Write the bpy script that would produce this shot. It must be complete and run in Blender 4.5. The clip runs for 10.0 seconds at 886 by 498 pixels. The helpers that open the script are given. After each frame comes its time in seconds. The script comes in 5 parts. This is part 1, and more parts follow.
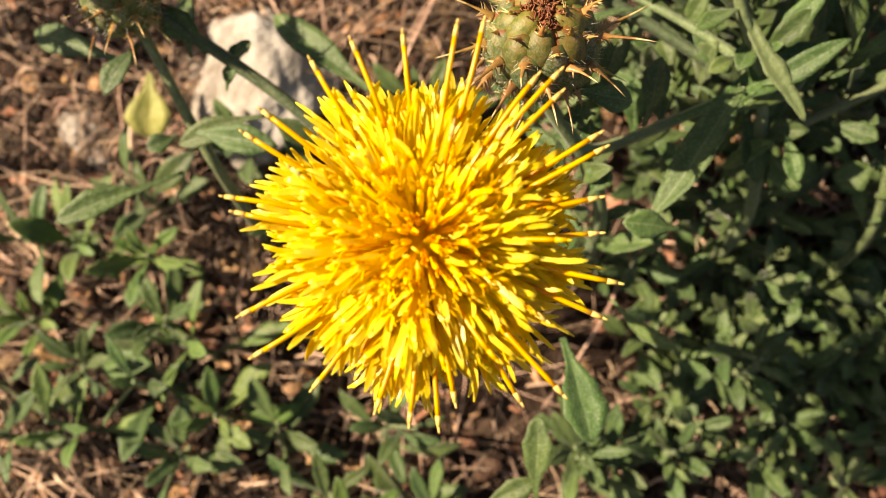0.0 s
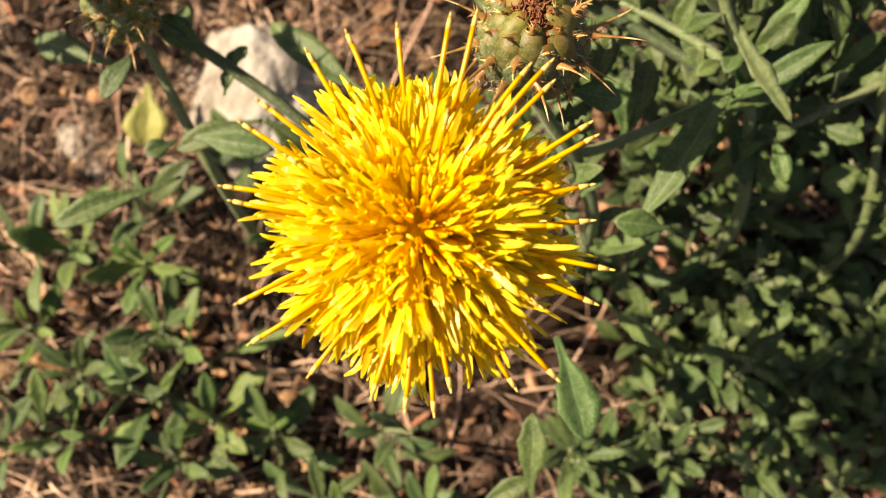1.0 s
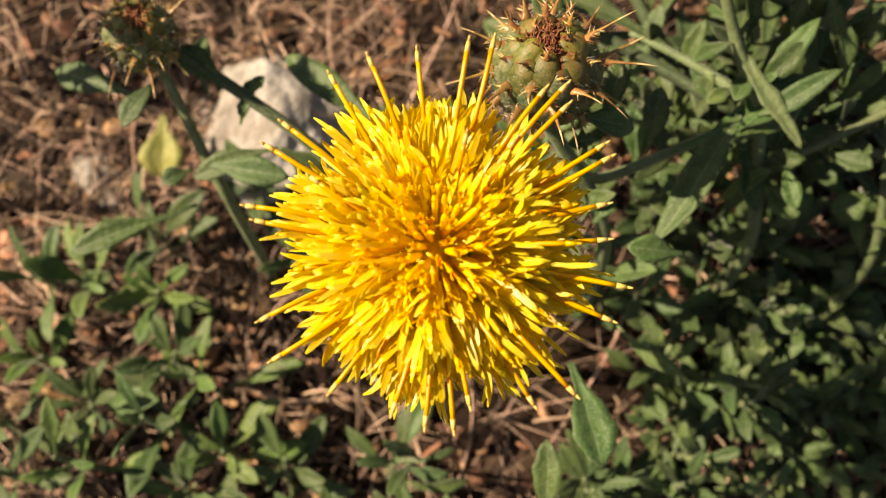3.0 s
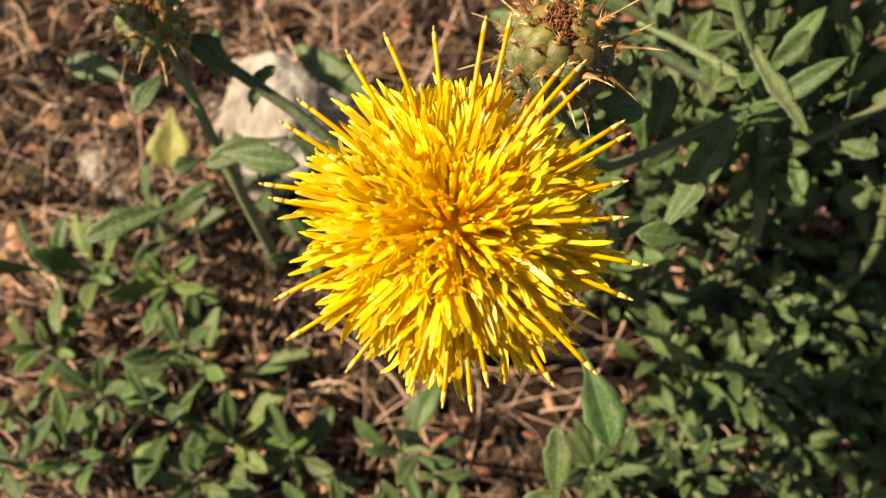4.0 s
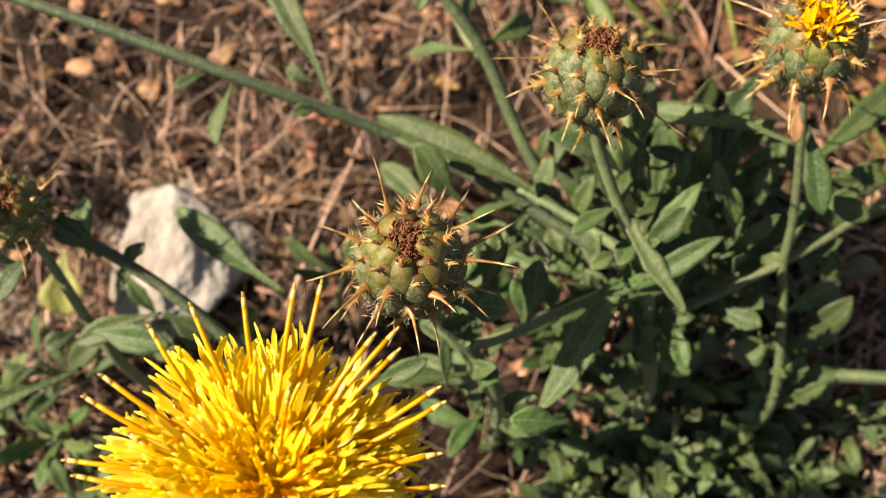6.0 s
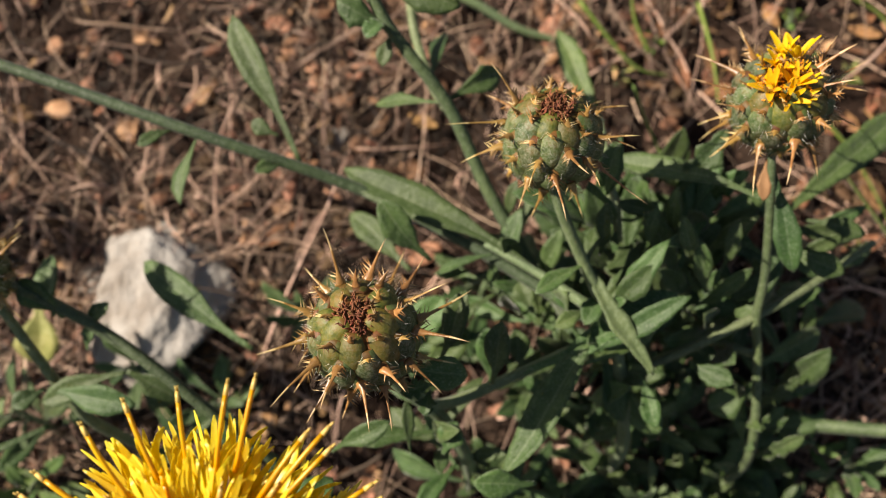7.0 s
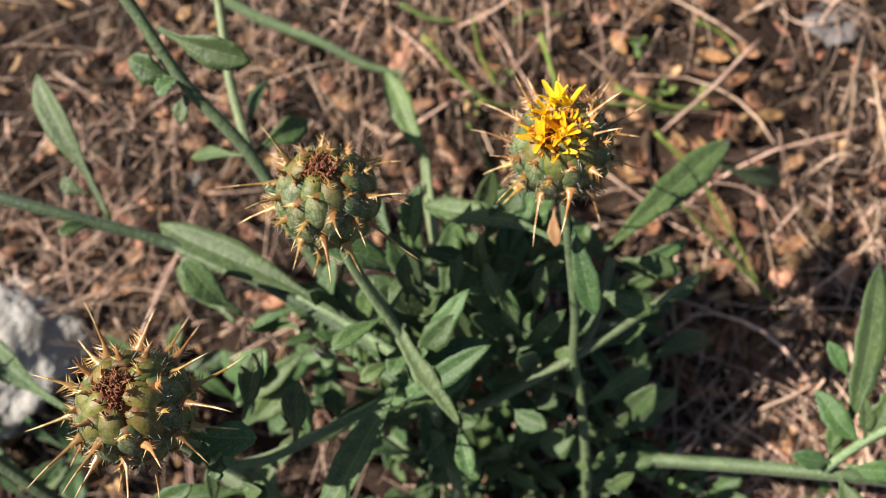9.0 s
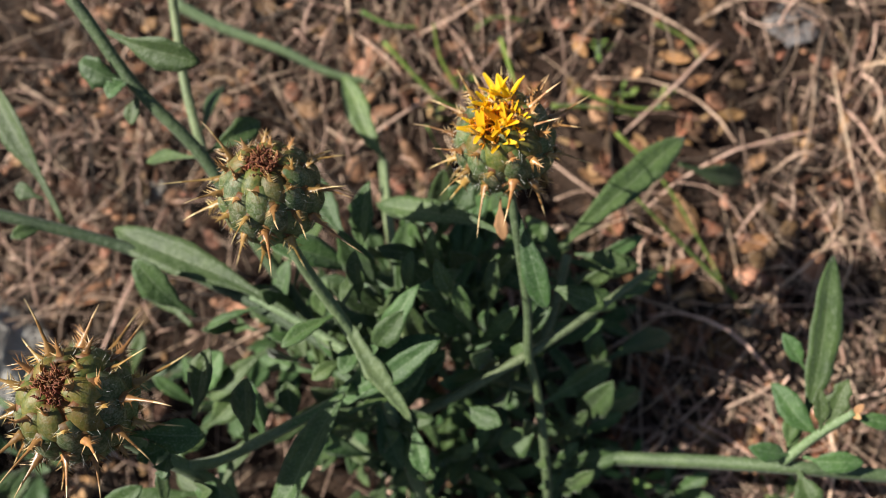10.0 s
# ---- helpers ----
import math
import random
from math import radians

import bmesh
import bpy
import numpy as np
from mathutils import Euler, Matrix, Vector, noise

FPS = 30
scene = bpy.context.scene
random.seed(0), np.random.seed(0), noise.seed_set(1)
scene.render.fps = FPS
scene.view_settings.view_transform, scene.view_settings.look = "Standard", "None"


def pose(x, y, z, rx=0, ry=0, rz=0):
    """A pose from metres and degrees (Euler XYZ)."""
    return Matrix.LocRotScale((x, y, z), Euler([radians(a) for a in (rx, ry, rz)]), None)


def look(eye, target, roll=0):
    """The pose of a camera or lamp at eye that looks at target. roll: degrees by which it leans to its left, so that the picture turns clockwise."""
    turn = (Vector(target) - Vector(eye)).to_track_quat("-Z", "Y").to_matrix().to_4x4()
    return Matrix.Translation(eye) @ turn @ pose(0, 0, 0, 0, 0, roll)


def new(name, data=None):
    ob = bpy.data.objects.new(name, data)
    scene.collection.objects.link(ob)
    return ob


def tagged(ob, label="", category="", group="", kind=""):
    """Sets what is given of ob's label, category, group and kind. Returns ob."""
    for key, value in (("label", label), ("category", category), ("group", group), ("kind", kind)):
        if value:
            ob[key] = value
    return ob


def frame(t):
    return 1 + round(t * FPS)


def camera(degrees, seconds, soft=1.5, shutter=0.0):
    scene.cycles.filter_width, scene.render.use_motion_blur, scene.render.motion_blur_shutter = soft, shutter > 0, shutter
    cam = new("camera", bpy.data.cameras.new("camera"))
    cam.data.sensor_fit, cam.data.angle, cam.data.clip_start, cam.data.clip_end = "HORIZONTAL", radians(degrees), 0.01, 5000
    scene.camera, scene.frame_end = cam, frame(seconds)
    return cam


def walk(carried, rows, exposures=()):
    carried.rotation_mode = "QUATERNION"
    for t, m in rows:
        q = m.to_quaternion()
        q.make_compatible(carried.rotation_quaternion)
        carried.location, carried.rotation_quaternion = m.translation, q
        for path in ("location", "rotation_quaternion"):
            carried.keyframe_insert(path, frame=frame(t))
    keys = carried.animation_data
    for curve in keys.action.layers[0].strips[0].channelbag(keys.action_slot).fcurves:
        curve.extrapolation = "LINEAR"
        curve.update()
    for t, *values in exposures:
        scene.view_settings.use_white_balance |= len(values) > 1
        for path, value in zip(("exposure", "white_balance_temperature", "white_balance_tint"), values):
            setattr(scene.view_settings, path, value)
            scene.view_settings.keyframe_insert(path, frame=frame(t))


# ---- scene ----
# ---------------------------------------------------------------- camera
cam = camera(55.0, 10.0, soft=0.75)
PATH = [
    (0, (0.00001, 0.00001, 0.14909), (-0.00036, 0.03417, 0.03406), -0.29),
    (0.5, (0.00113, -0.00226, 0.14981), (0.00167, 0.03232, 0.03490), 1.02),
    (1, (0.00007, -0.00417, 0.14956), (0.00041, 0.03359, 0.03566), 0.49),
    (1.5, (-0.00095, -0.00586, 0.14964), (-0.00156, 0.03401, 0.03646), -0.89),
    (2, (-0.00132, -0.00402, 0.15052), (-0.00180, 0.03738, 0.03789), -0.73),
    (3.5, (-0.00204, -0.00848, 0.14921), (-0.00180, 0.03522, 0.03745), 0.24),
    (4, (-0.00375, -0.00948, 0.14933), (-0.00321, 0.03448, 0.03768), 0.50),
    (4.5, (0.00054, -0.00483, 0.15065), (-0.00029, 0.03748, 0.03835), -1.28),
    (5, (0.00668, 0.00431, 0.15276), (0.00757, 0.04752, 0.04082), 0.55),
    (5.5, (0.01112, 0.01111, 0.15472), (0.01283, 0.05584, 0.04338), 1.37),
    (6.8, (0.02118, 0.02324, 0.15838), (0.02000, 0.06673, 0.04655), -2.77),
    (7, (0.02313, 0.02530, 0.15841), (0.02161, 0.06899, 0.04666), -3.16),
    (7.5, (0.03002, 0.03017, 0.15941), (0.02913, 0.07352, 0.04752), -2.74),
    (8, (0.03637, 0.03293, 0.15971), (0.03525, 0.07638, 0.04786), -3.52),
    (8.5, (0.04660, 0.03203, 0.15944), (0.04578, 0.07568, 0.04766), -3.88),
    (9, (0.05035, 0.03147, 0.15944), (0.05062, 0.07542, 0.04778), -3.36),
    (9.5, (0.05376, 0.03022, 0.15927), (0.05420, 0.07538, 0.04809), -3.73),
    (10, (0.05735, 0.02718, 0.15784), (0.05776, 0.07431, 0.04748), -4.16),
]
EXPOSURES = [(0.0, 1.17, 9500, 15), (2.0, 1.12, 9500, 15), (3.5, 0.80, 9500, 14), (4.0, 0.92, 9300, 12), (4.5, 1.20, 9000, 14), (5.5, 1.18, 8600, 15),
             (7.0, 0.66, 7400, 13), (7.5, 0.69, 6900, 12), (8.5, 1.12, 6800, 11), (10.0, 0.75, 6600, 8)]

walk(cam, [(t, look(eye, target, roll)) for t, eye, target, roll in PATH], EXPOSURES)
cam.data.dof.use_dof = True
cam.data.dof.focus_distance = 0.0955
cam.data.dof.aperture_fstop = 22.0
cam.data.dof.aperture_blades = 0

# ---------------------------------------------------------------- light
SUN_TO = Vector((-0.742, 0.06, 0.67)).normalized()
world = bpy.data.worlds.new("world")
scene.world = world
world.use_nodes = True
wn = world.node_tree
sky = wn.nodes.new("ShaderNodeTexSky")
sky.sky_type = 'NISHITA'
sky.sun_disc = False
sky.sun_elevation = math.asin(SUN_TO.z)
sky.sun_rotation = math.atan2(SUN_TO.x, SUN_TO.y)
wn.links.new(sky.outputs[0], wn.nodes["Background"].inputs[0])
wn.nodes["Background"].inputs[1].default_value = 0.046
sun = new("sun", bpy.data.lights.new("sun", 'SUN'))
sun.data.energy = 5.0
sun.data.angle = radians(0.53)
sun.data.color = (1.0, 0.95, 0.87)
sun.matrix_world = look(SUN_TO * 2, (0, 0, 0))

# ---------------------------------------------------------------- materials
MM = 0.001


def nodes_of(name):
    m = bpy.data.materials.new(name)
    m.use_nodes = True
    t = m.node_tree
    return m, t, t.nodes["Principled BSDF"]


def ramp(t, source, stops):
    r = t.nodes.new("ShaderNodeValToRGB")
    r.color_ramp.elements[0].position, r.color_ramp.elements[0].color = stops[0][0], (*stops[0][1], 1)
    r.color_ramp.elements[1].position, r.color_ramp.elements[1].color = stops[-1][0], (*stops[-1][1], 1)
    for p, c in stops[1:-1]:
        r.color_ramp.elements.new(p).color = (*c, 1)
    t.links.new(source, r.inputs[0])
    return r.outputs[0]


def noise_of(t, scale, detail=4.0, rough=0.6):
    c = t.nodes.new("ShaderNodeTexCoord")
    n = t.nodes.new("ShaderNodeTexNoise")
    n.inputs["Scale"].default_value = scale
    n.inputs["Detail"].default_value = detail
    n.inputs["Roughness"].default_value = rough
    t.links.new(c.outputs["Object"], n.inputs["Vector"])
    return n.outputs["Fac"]


def mixed(t, fac, a, b, mode='MIX'):
    m = t.nodes.new("ShaderNodeMix")
    m.data_type, m.blend_type = 'RGBA', mode
    for socket, value in ((m.inputs[0], fac), (m.inputs[6], a), (m.inputs[7], b)):
        if isinstance(value, (int, float)):
            socket.default_value = value
        elif isinstance(value, tuple):
            socket.default_value = (*value, 1)
        else:
            t.links.new(value, socket)
    return m.outputs[2]


def bumped(t, bsdf, height, strength, distance):
    b = t.nodes.new("ShaderNodeBump")
    b.inputs["Strength"].default_value = strength
    b.inputs["Distance"].default_value = distance
    t.links.new(height, b.inputs["Height"])
    t.links.new(b.outputs[0], bsdf.inputs["Normal"])


def shifted(t, colour, random_output, lo=0.75, hi=1.25, hue=0.02, skew=1.0):
    """Vary a colour from piece to piece; skew above 1 makes pale pieces rarer."""
    rare = t.nodes.new("ShaderNodeMath")
    rare.operation = 'POWER'
    rare.inputs[1].default_value = skew
    t.links.new(random_output, rare.inputs[0])
    m = t.nodes.new("ShaderNodeMapRange")
    m.inputs[3].default_value, m.inputs[4].default_value = lo, hi
    t.links.new(rare.outputs[0], m.inputs[0])
    h = t.nodes.new("ShaderNodeMapRange")
    h.inputs[3].default_value, h.inputs[4].default_value = 0.5 - hue, 0.5 + hue
    f = t.nodes.new("ShaderNodeMath")
    f.operation = 'FRACT'
    k = t.nodes.new("ShaderNodeMath")
    k.operation = 'MULTIPLY'
    k.inputs[1].default_value = 7.31
    t.links.new(random_output, k.inputs[0])
    t.links.new(k.outputs[0], f.inputs[0])
    t.links.new(f.outputs[0], h.inputs[0])
    s = t.nodes.new("ShaderNodeHueSaturation")
    t.links.new(m.outputs[0], s.inputs["Value"])
    t.links.new(h.outputs[0], s.inputs["Hue"])
    t.links.new(colour, s.inputs["Color"])
    return s.outputs[0]


def thin(t, bsdf, colour, amount):
    """Let light through a thin leaf or petal."""
    tr = t.nodes.new("ShaderNodeBsdfTranslucent")
    mix = t.nodes.new("ShaderNodeMixShader")
    mix.inputs[0].default_value = amount
    t.links.new(colour, tr.inputs[0])
    t.links.new(bsdf.outputs[0], mix.inputs[1])
    t.links.new(tr.outputs[0], mix.inputs[2])
    t.links.new(mix.outputs[0], t.nodes["Material Output"].inputs[0])


def object_random(t):
    return t.nodes.new("ShaderNodeObjectInfo").outputs["Random"]


def island_random(t):
    return t.nodes.new("ShaderNodeNewGeometry").outputs["Random Per Island"]


def leaf_material(name, dark, light, down, gloss=0.5, through_light=0.30):
    m, t, b = nodes_of(name)
    base = mixed(t, 1.0, ramp(t, noise_of(t, 380, 6, 0.7), [(0.32, dark), (0.66, light)]), ramp(t, noise_of(t, 70, 3), [(0.3, (0.72, 0.76, 0.74)), (0.7, (1.18, 1.14, 1.02))]), 'MULTIPLY')
    hairs = ramp(t, noise_of(t, 3600, 3), [(0.54, (0, 0, 0)), (0.72, (1, 1, 1))])
    half = t.nodes.new("ShaderNodeMath")
    half.operation = 'MULTIPLY'
    half.inputs[1].default_value = 0.54
    t.links.new(hairs, half.inputs[0])
    c = mixed(t, half.outputs[0], base, down)
    c = shifted(t, c, object_random(t), 0.75, 1.2, 0.02)
    t.links.new(c, b.inputs["Base Color"])
    b.inputs["Roughness"].default_value = gloss
    b.inputs["Specular IOR Level"].default_value = 0.5
    b.inputs["Sheen Weight"].default_value = 0.35 if through_light > 0 else 0.12
    b.inputs["Sheen Roughness"].default_value = 0.4
    bumped(t, b, noise_of(t, 900, 6), 0.5, 0.0006)
    thin(t, b, c, through_light)
    return m


def plain_material(name, a, b_, scale, rough, island=False, lo=0.7, hi=1.3, hue=0.015, bump=0.3, bump_at=0.0002, spec=0.3, skew=1.0):
    m, t, b = nodes_of(name)
    c = ramp(t, noise_of(t, scale, 5), [(0.28, a), (0.72, b_)])
    c = shifted(t, c, island_random(t) if island else object_random(t), lo, hi, hue, skew)
    t.links.new(c, b.inputs["Base Color"])
    b.inputs["Roughness"].default_value = rough
    b.inputs["Specular IOR Level"].default_value = spec
    bumped(t, b, noise_of(t, scale * 4, 4), bump, bump_at)
    return m


LEAF = leaf_material("grey_green_leaf", (0.046, 0.098, 0.024), (0.092, 0.164, 0.047), (0.31, 0.37, 0.24))
LEAF_FRESH = leaf_material("fresh_green_leaf", (0.07, 0.15, 0.03), (0.13, 0.22, 0.05), (0.25, 0.34, 0.18), 0.5, 0.3)
LEAF_YELLOW = leaf_material("yellowing_leaf", (0.22, 0.25, 0.06), (0.36, 0.36, 0.12), (0.4, 0.4, 0.2), 0.6, 0.25)
MIDRIB = leaf_material("pale_midrib", (0.10, 0.160, 0.065), (0.15, 0.215, 0.095), (0.34, 0.42, 0.29))
STEM_DARK = leaf_material("dark_stem", (0.038, 0.066, 0.025), (0.075, 0.115, 0.046), (0.28, 0.32, 0.23), 0.6, 0.0)
STEM = leaf_material("downy_stem", (0.092, 0.138, 0.058), (0.160, 0.212, 0.104), (0.40, 0.45, 0.34), 0.6, 0.0)
GRASS = leaf_material("grass_blade", (0.12, 0.22, 0.03), (0.2, 0.3, 0.05), (0.2, 0.3, 0.08), 0.45, 0.3)
AMBER = plain_material("amber_floret_tubes", (0.62, 0.20, 0.010), (0.90, 0.42, 0.02), 900, 0.6, island=True)
CORE = plain_material("bud_core", (0.10, 0.055, 0.018), (0.20, 0.12, 0.03), 500, 0.7)
BRACT = plain_material("bract_green", (0.026, 0.052, 0.013), (0.098, 0.128, 0.026), 600, 0.55, lo=0.55, hi=1.3, hue=0.03, bump=0.35, bump_at=0.0003, spec=0.4)
BRACT_TOP = plain_material("bract_yellow_green", (0.040, 0.060, 0.008), (0.18, 0.150, 0.020), 700, 0.5, lo=0.65, hi=1.3, hue=0.035, bump=0.3, bump_at=0.0003, spec=0.4)
SPINE = plain_material("amber_spine", (0.15, 0.066, 0.018), (0.52, 0.300, 0.095), 520, 0.32, lo=0.6, hi=1.25, spec=0.5)
SPINE_TIP = plain_material("pale_spine_point", (0.58, 0.39, 0.16), (0.78, 0.59, 0.32), 420, 0.32, lo=0.75, hi=1.1, spec=0.5)
RIM = plain_material("bract_brown_rim", (0.05, 0.022, 0.008), (0.24, 0.120, 0.028), 900, 0.5, hue=0.02)
DOWN = plain_material("white_down", (0.60, 0.58, 0.52), (0.72, 0.70, 0.64), 300, 0.6)
TUFT = plain_material("withered_tuft", (0.13, 0.042, 0.022), (0.26, 0.10, 0.05), 900, 0.7, island=True, lo=0.6, hi=1.6)
BROWN_BIT = plain_material("papery_brown", (0.30, 0.17, 0.07), (0.42, 0.26, 0.12), 300, 0.7)


def bract_down(material, strength):
    """White cobweb down, thickest over the middle of each bract."""
    t = material.node_tree
    b = t.nodes["Principled BSDF"]
    link = b.inputs["Base Color"].links[0]
    c = t.nodes.new("ShaderNodeTexCoord")
    far = t.nodes.new("ShaderNodeVectorMath")
    far.operation = 'LENGTH'
    t.links.new(c.outputs["Object"], far.inputs[0])
    fade = t.nodes.new("ShaderNodeMapRange")
    fade.inputs[1].default_value, fade.inputs[2].default_value = 0.0007, 0.0026
    fade.inputs[3].default_value, fade.inputs[4].default_value = strength, 0.0
    t.links.new(far.outputs["Value"], fade.inputs[0])
    patch = ramp(t, noise_of(t, 420, 3), [(0.36, (0.25, 0.25, 0.25)), (0.58, (1, 1, 1))])
    web = ramp(t, noise_of(t, 2400, 5, 0.85), [(0.44, (0, 0, 0)), (0.55, (1, 1, 1))])
    both = mixed(t, 1.0, mixed(t, 1.0, patch, web, 'MULTIPLY'), fade.outputs[0], 'MULTIPLY')
    scorch = ramp(t, noise_of(t, 760, 4, 0.7), [(0.50, (0, 0, 0)), (0.68, (0.47, 0.47, 0.47))])
    c = mixed(t, scorch, link.from_socket, (0.13, 0.060, 0.018))
    c = mixed(t, both, c, (0.54, 0.56, 0.48))
    t.links.new(c, b.inputs["Base Color"])


bract_down(BRACT, 0.37)
bract_down(BRACT_TOP, 0.15)


def petal_material(name, a, b_, amount, rough=0.34):
    m, t, b = nodes_of(name)
    c = ramp(t, noise_of(t, 240, 4), [(0.3, a), (0.7, b_)])
    c = shifted(t, c, object_random(t), 0.92, 1.0, 0.008)
    t.links.new(c, b.inputs["Base Color"])
    b.inputs["Roughness"].default_value = rough
    b.inputs["Specular IOR Level"].default_value = 0.55
    bumped(t, b, noise_of(t, 2500, 2), 0.2, 0.0001)
    thin(t, b, c, amount)
    return m


PETAL = petal_material("yellow_petal", (0.99, 0.79, 0.038), (0.99, 0.88, 0.135), 0.55, 0.36)
TUBE = petal_material("golden_tube", (0.99, 0.70, 0.016), (0.99, 0.79, 0.040), 0.54)
STYLE = petal_material("amber_style", (0.80, 0.34, 0.004), (0.90, 0.50, 0.010), 0.2)
CENTRE = petal_material("orange_young_floret", (0.99, 0.66, 0.012), (0.99, 0.77, 0.034), 0.50, 0.6)
POLLEN = petal_material("pale_stigma", (0.78, 0.50, 0.10), (0.86, 0.62, 0.20), 0.1)


def soil_material():
    m, t, b = nodes_of("dry_soil")
    big = ramp(t, noise_of(t, 38, 6), [(0.3, (0.015, 0.009, 0.007)), (0.5, (0.043, 0.026, 0.019)), (0.72, (0.11, 0.074, 0.054))])
    fine = ramp(t, noise_of(t, 900, 5, 0.7), [(0.3, (0.55, 0.55, 0.55)), (0.7, (1.25, 1.22, 1.2))])
    c = mixed(t, 1.0, big, fine, 'MULTIPLY')
    t.links.new(c, b.inputs["Base Color"])
    b.inputs["Roughness"].default_value = 0.95
    b.inputs["Specular IOR Level"].default_value = 0.15
    bumped(t, b, noise_of(t, 700, 6, 0.7), 0.9, 0.0012)
    return m


SOIL = soil_material()
STRAW = plain_material("dry_straw", (0.140, 0.086, 0.060), (0.300, 0.214, 0.164), 160, 0.6, True, 0.08, 4.2, 0.014, 0.3, skew=2.6)
GRIT = plain_material("brown_grit", (0.07, 0.037, 0.024), (0.19, 0.118, 0.085), 900, 0.95, True, 0.25, 1.9, 0.014, 0.6, 0.0004)
FLAKE = plain_material("dead_leaf_flake", (0.15, 0.068, 0.034), (0.32, 0.180, 0.105), 220, 0.7, True, 0.2, 2.2, 0.02, 0.4, skew=2.0)
DULL_STONE = plain_material("dull_grey_stone", (0.13, 0.112, 0.108), (0.28, 0.262, 0.262), 90, 0.9, False, 0.8, 1.1, 0.005, 1.0, 0.0010)
STONE = plain_material("pale_limestone", (0.25, 0.20, 0.16), (0.64, 0.615, 0.58), 110, 0.85, False, 0.75, 1.0, 0.005, 1.0, 0.0012)


# ---------------------------------------------------------------- building helpers
def mesh_of(name, bm, *materials):
    me = bpy.data.meshes.new(name)
    bm.normal_update()
    bm.to_mesh(me)
    bm.free()
    for m in materials:
        me.materials.append(m)
    me.polygons.foreach_set("use_smooth", [True] * len(me.polygons))
    return me


def part(name, data, parent, label="", matrix=None):
    ob = new(name, data)
    ob.parent = parent
    if matrix is not None:
        ob.matrix_basis = matrix
    if label:
        ob["label"] = label
    return ob


def spline(points, steps):
    """A smooth line through a few points."""
    p = [Vector(q) for q in points]
    p = [2 * p[0] - p[1]] + p + [2 * p[-1] - p[-2]]
    out = []
    for i in range(1, len(p) - 2):
        for k in range(steps):
            u = k / steps
            out.append(0.5 * ((2 * p[i]) + (p[i + 1] - p[i - 1]) * u + (2 * p[i - 1] - 5 * p[i] + 4 * p[i + 1] - p[i + 2]) * u * u
                              + (3 * p[i] - p[i - 1] - 3 * p[i + 1] + p[i + 2]) * u ** 3))
    out.append(p[-2])
    return out


def tube(bm, line, radius, sides=6, ridge=0.0, slot=0, flat=None):
    """A tube along a line; radius(u) for u from 0 to 1. flat: (direction, ratio) squeezes it across that direction."""
    rings = []
    side = None
    n = len(line)
    for i, p in enumerate(line):
        d = (line[min(i + 1, n - 1)] - line[max(i - 1, 0)]).normalized()
        if side is None:
            side = d.orthogonal().normalized() if flat is None else (flat[0] - d * flat[0].dot(d)).normalized()
        side = (side - d * side.dot(d)).normalized()
        up = d.cross(side)
        r = radius(i / (n - 1))
        ring = []
        for k in range(sides):
            a = 2 * math.pi * k / sides
            rr = r * (1 + (ridge if k % 2 else -ridge))
            ring.append(bm.verts.new(p + side * (math.cos(a) * rr * (flat[1] if flat else 1)) + up * (math.sin(a) * rr)))
        rings.append(ring)
    for a, b in zip(rings, rings[1:]):
        for k in range(sides):
            bm.faces.new((a[k], a[(k + 1) % sides], b[(k + 1) % sides], b[k])).material_index = slot
    bm.faces.new(list(reversed(rings[0]))).material_index = slot
    bm.faces.new(rings[-1]).material_index = slot


def ground_height(x, y):
    """The bank's height in metres at a place."""
    s = 0.222 * 0.5 * math.tanh((y - 0.11) / 0.5) + 0.02 * 0.5 * math.tanh((x - 0.03) / 0.5)
    near = max(0.0, 1 - math.hypot(x - 0.03, y - 0.08) / 0.6)
    s += near * (0.0045 * noise.noise((x * 18, y * 18, 0.3)) + 0.0022 * noise.noise((x * 60, y * 60, 1.7)) + 0.0010 * noise.noise((x * 170, y * 170, 4.1)))
    return s


def thing(name, label, category, at=(0, 0, 0), group=""):
    ob = new(name)
    ob.empty_display_size = 0.01
    ob.matrix_basis = Matrix.Translation(Vector(at) * MM)
    return tagged(ob, label, category, group)


def in_thing(owner, p):
    return Vector(p) * MM - owner.matrix_basis.translation


def stem(owner, points, r0, r1, label="", material=None):
    """A ridged stalk through points in millimetres, tapering from r0 to r1."""
    bm = bmesh.new()
    line = spline([in_thing(owner, p) for p in points], 7)
    tube(bm, line, lambda u: (r0 + (r1 - r0) * u) * MM, 10, 0.09)
    return part("stem", mesh_of("stem", bm, material or STEM), owner, label)


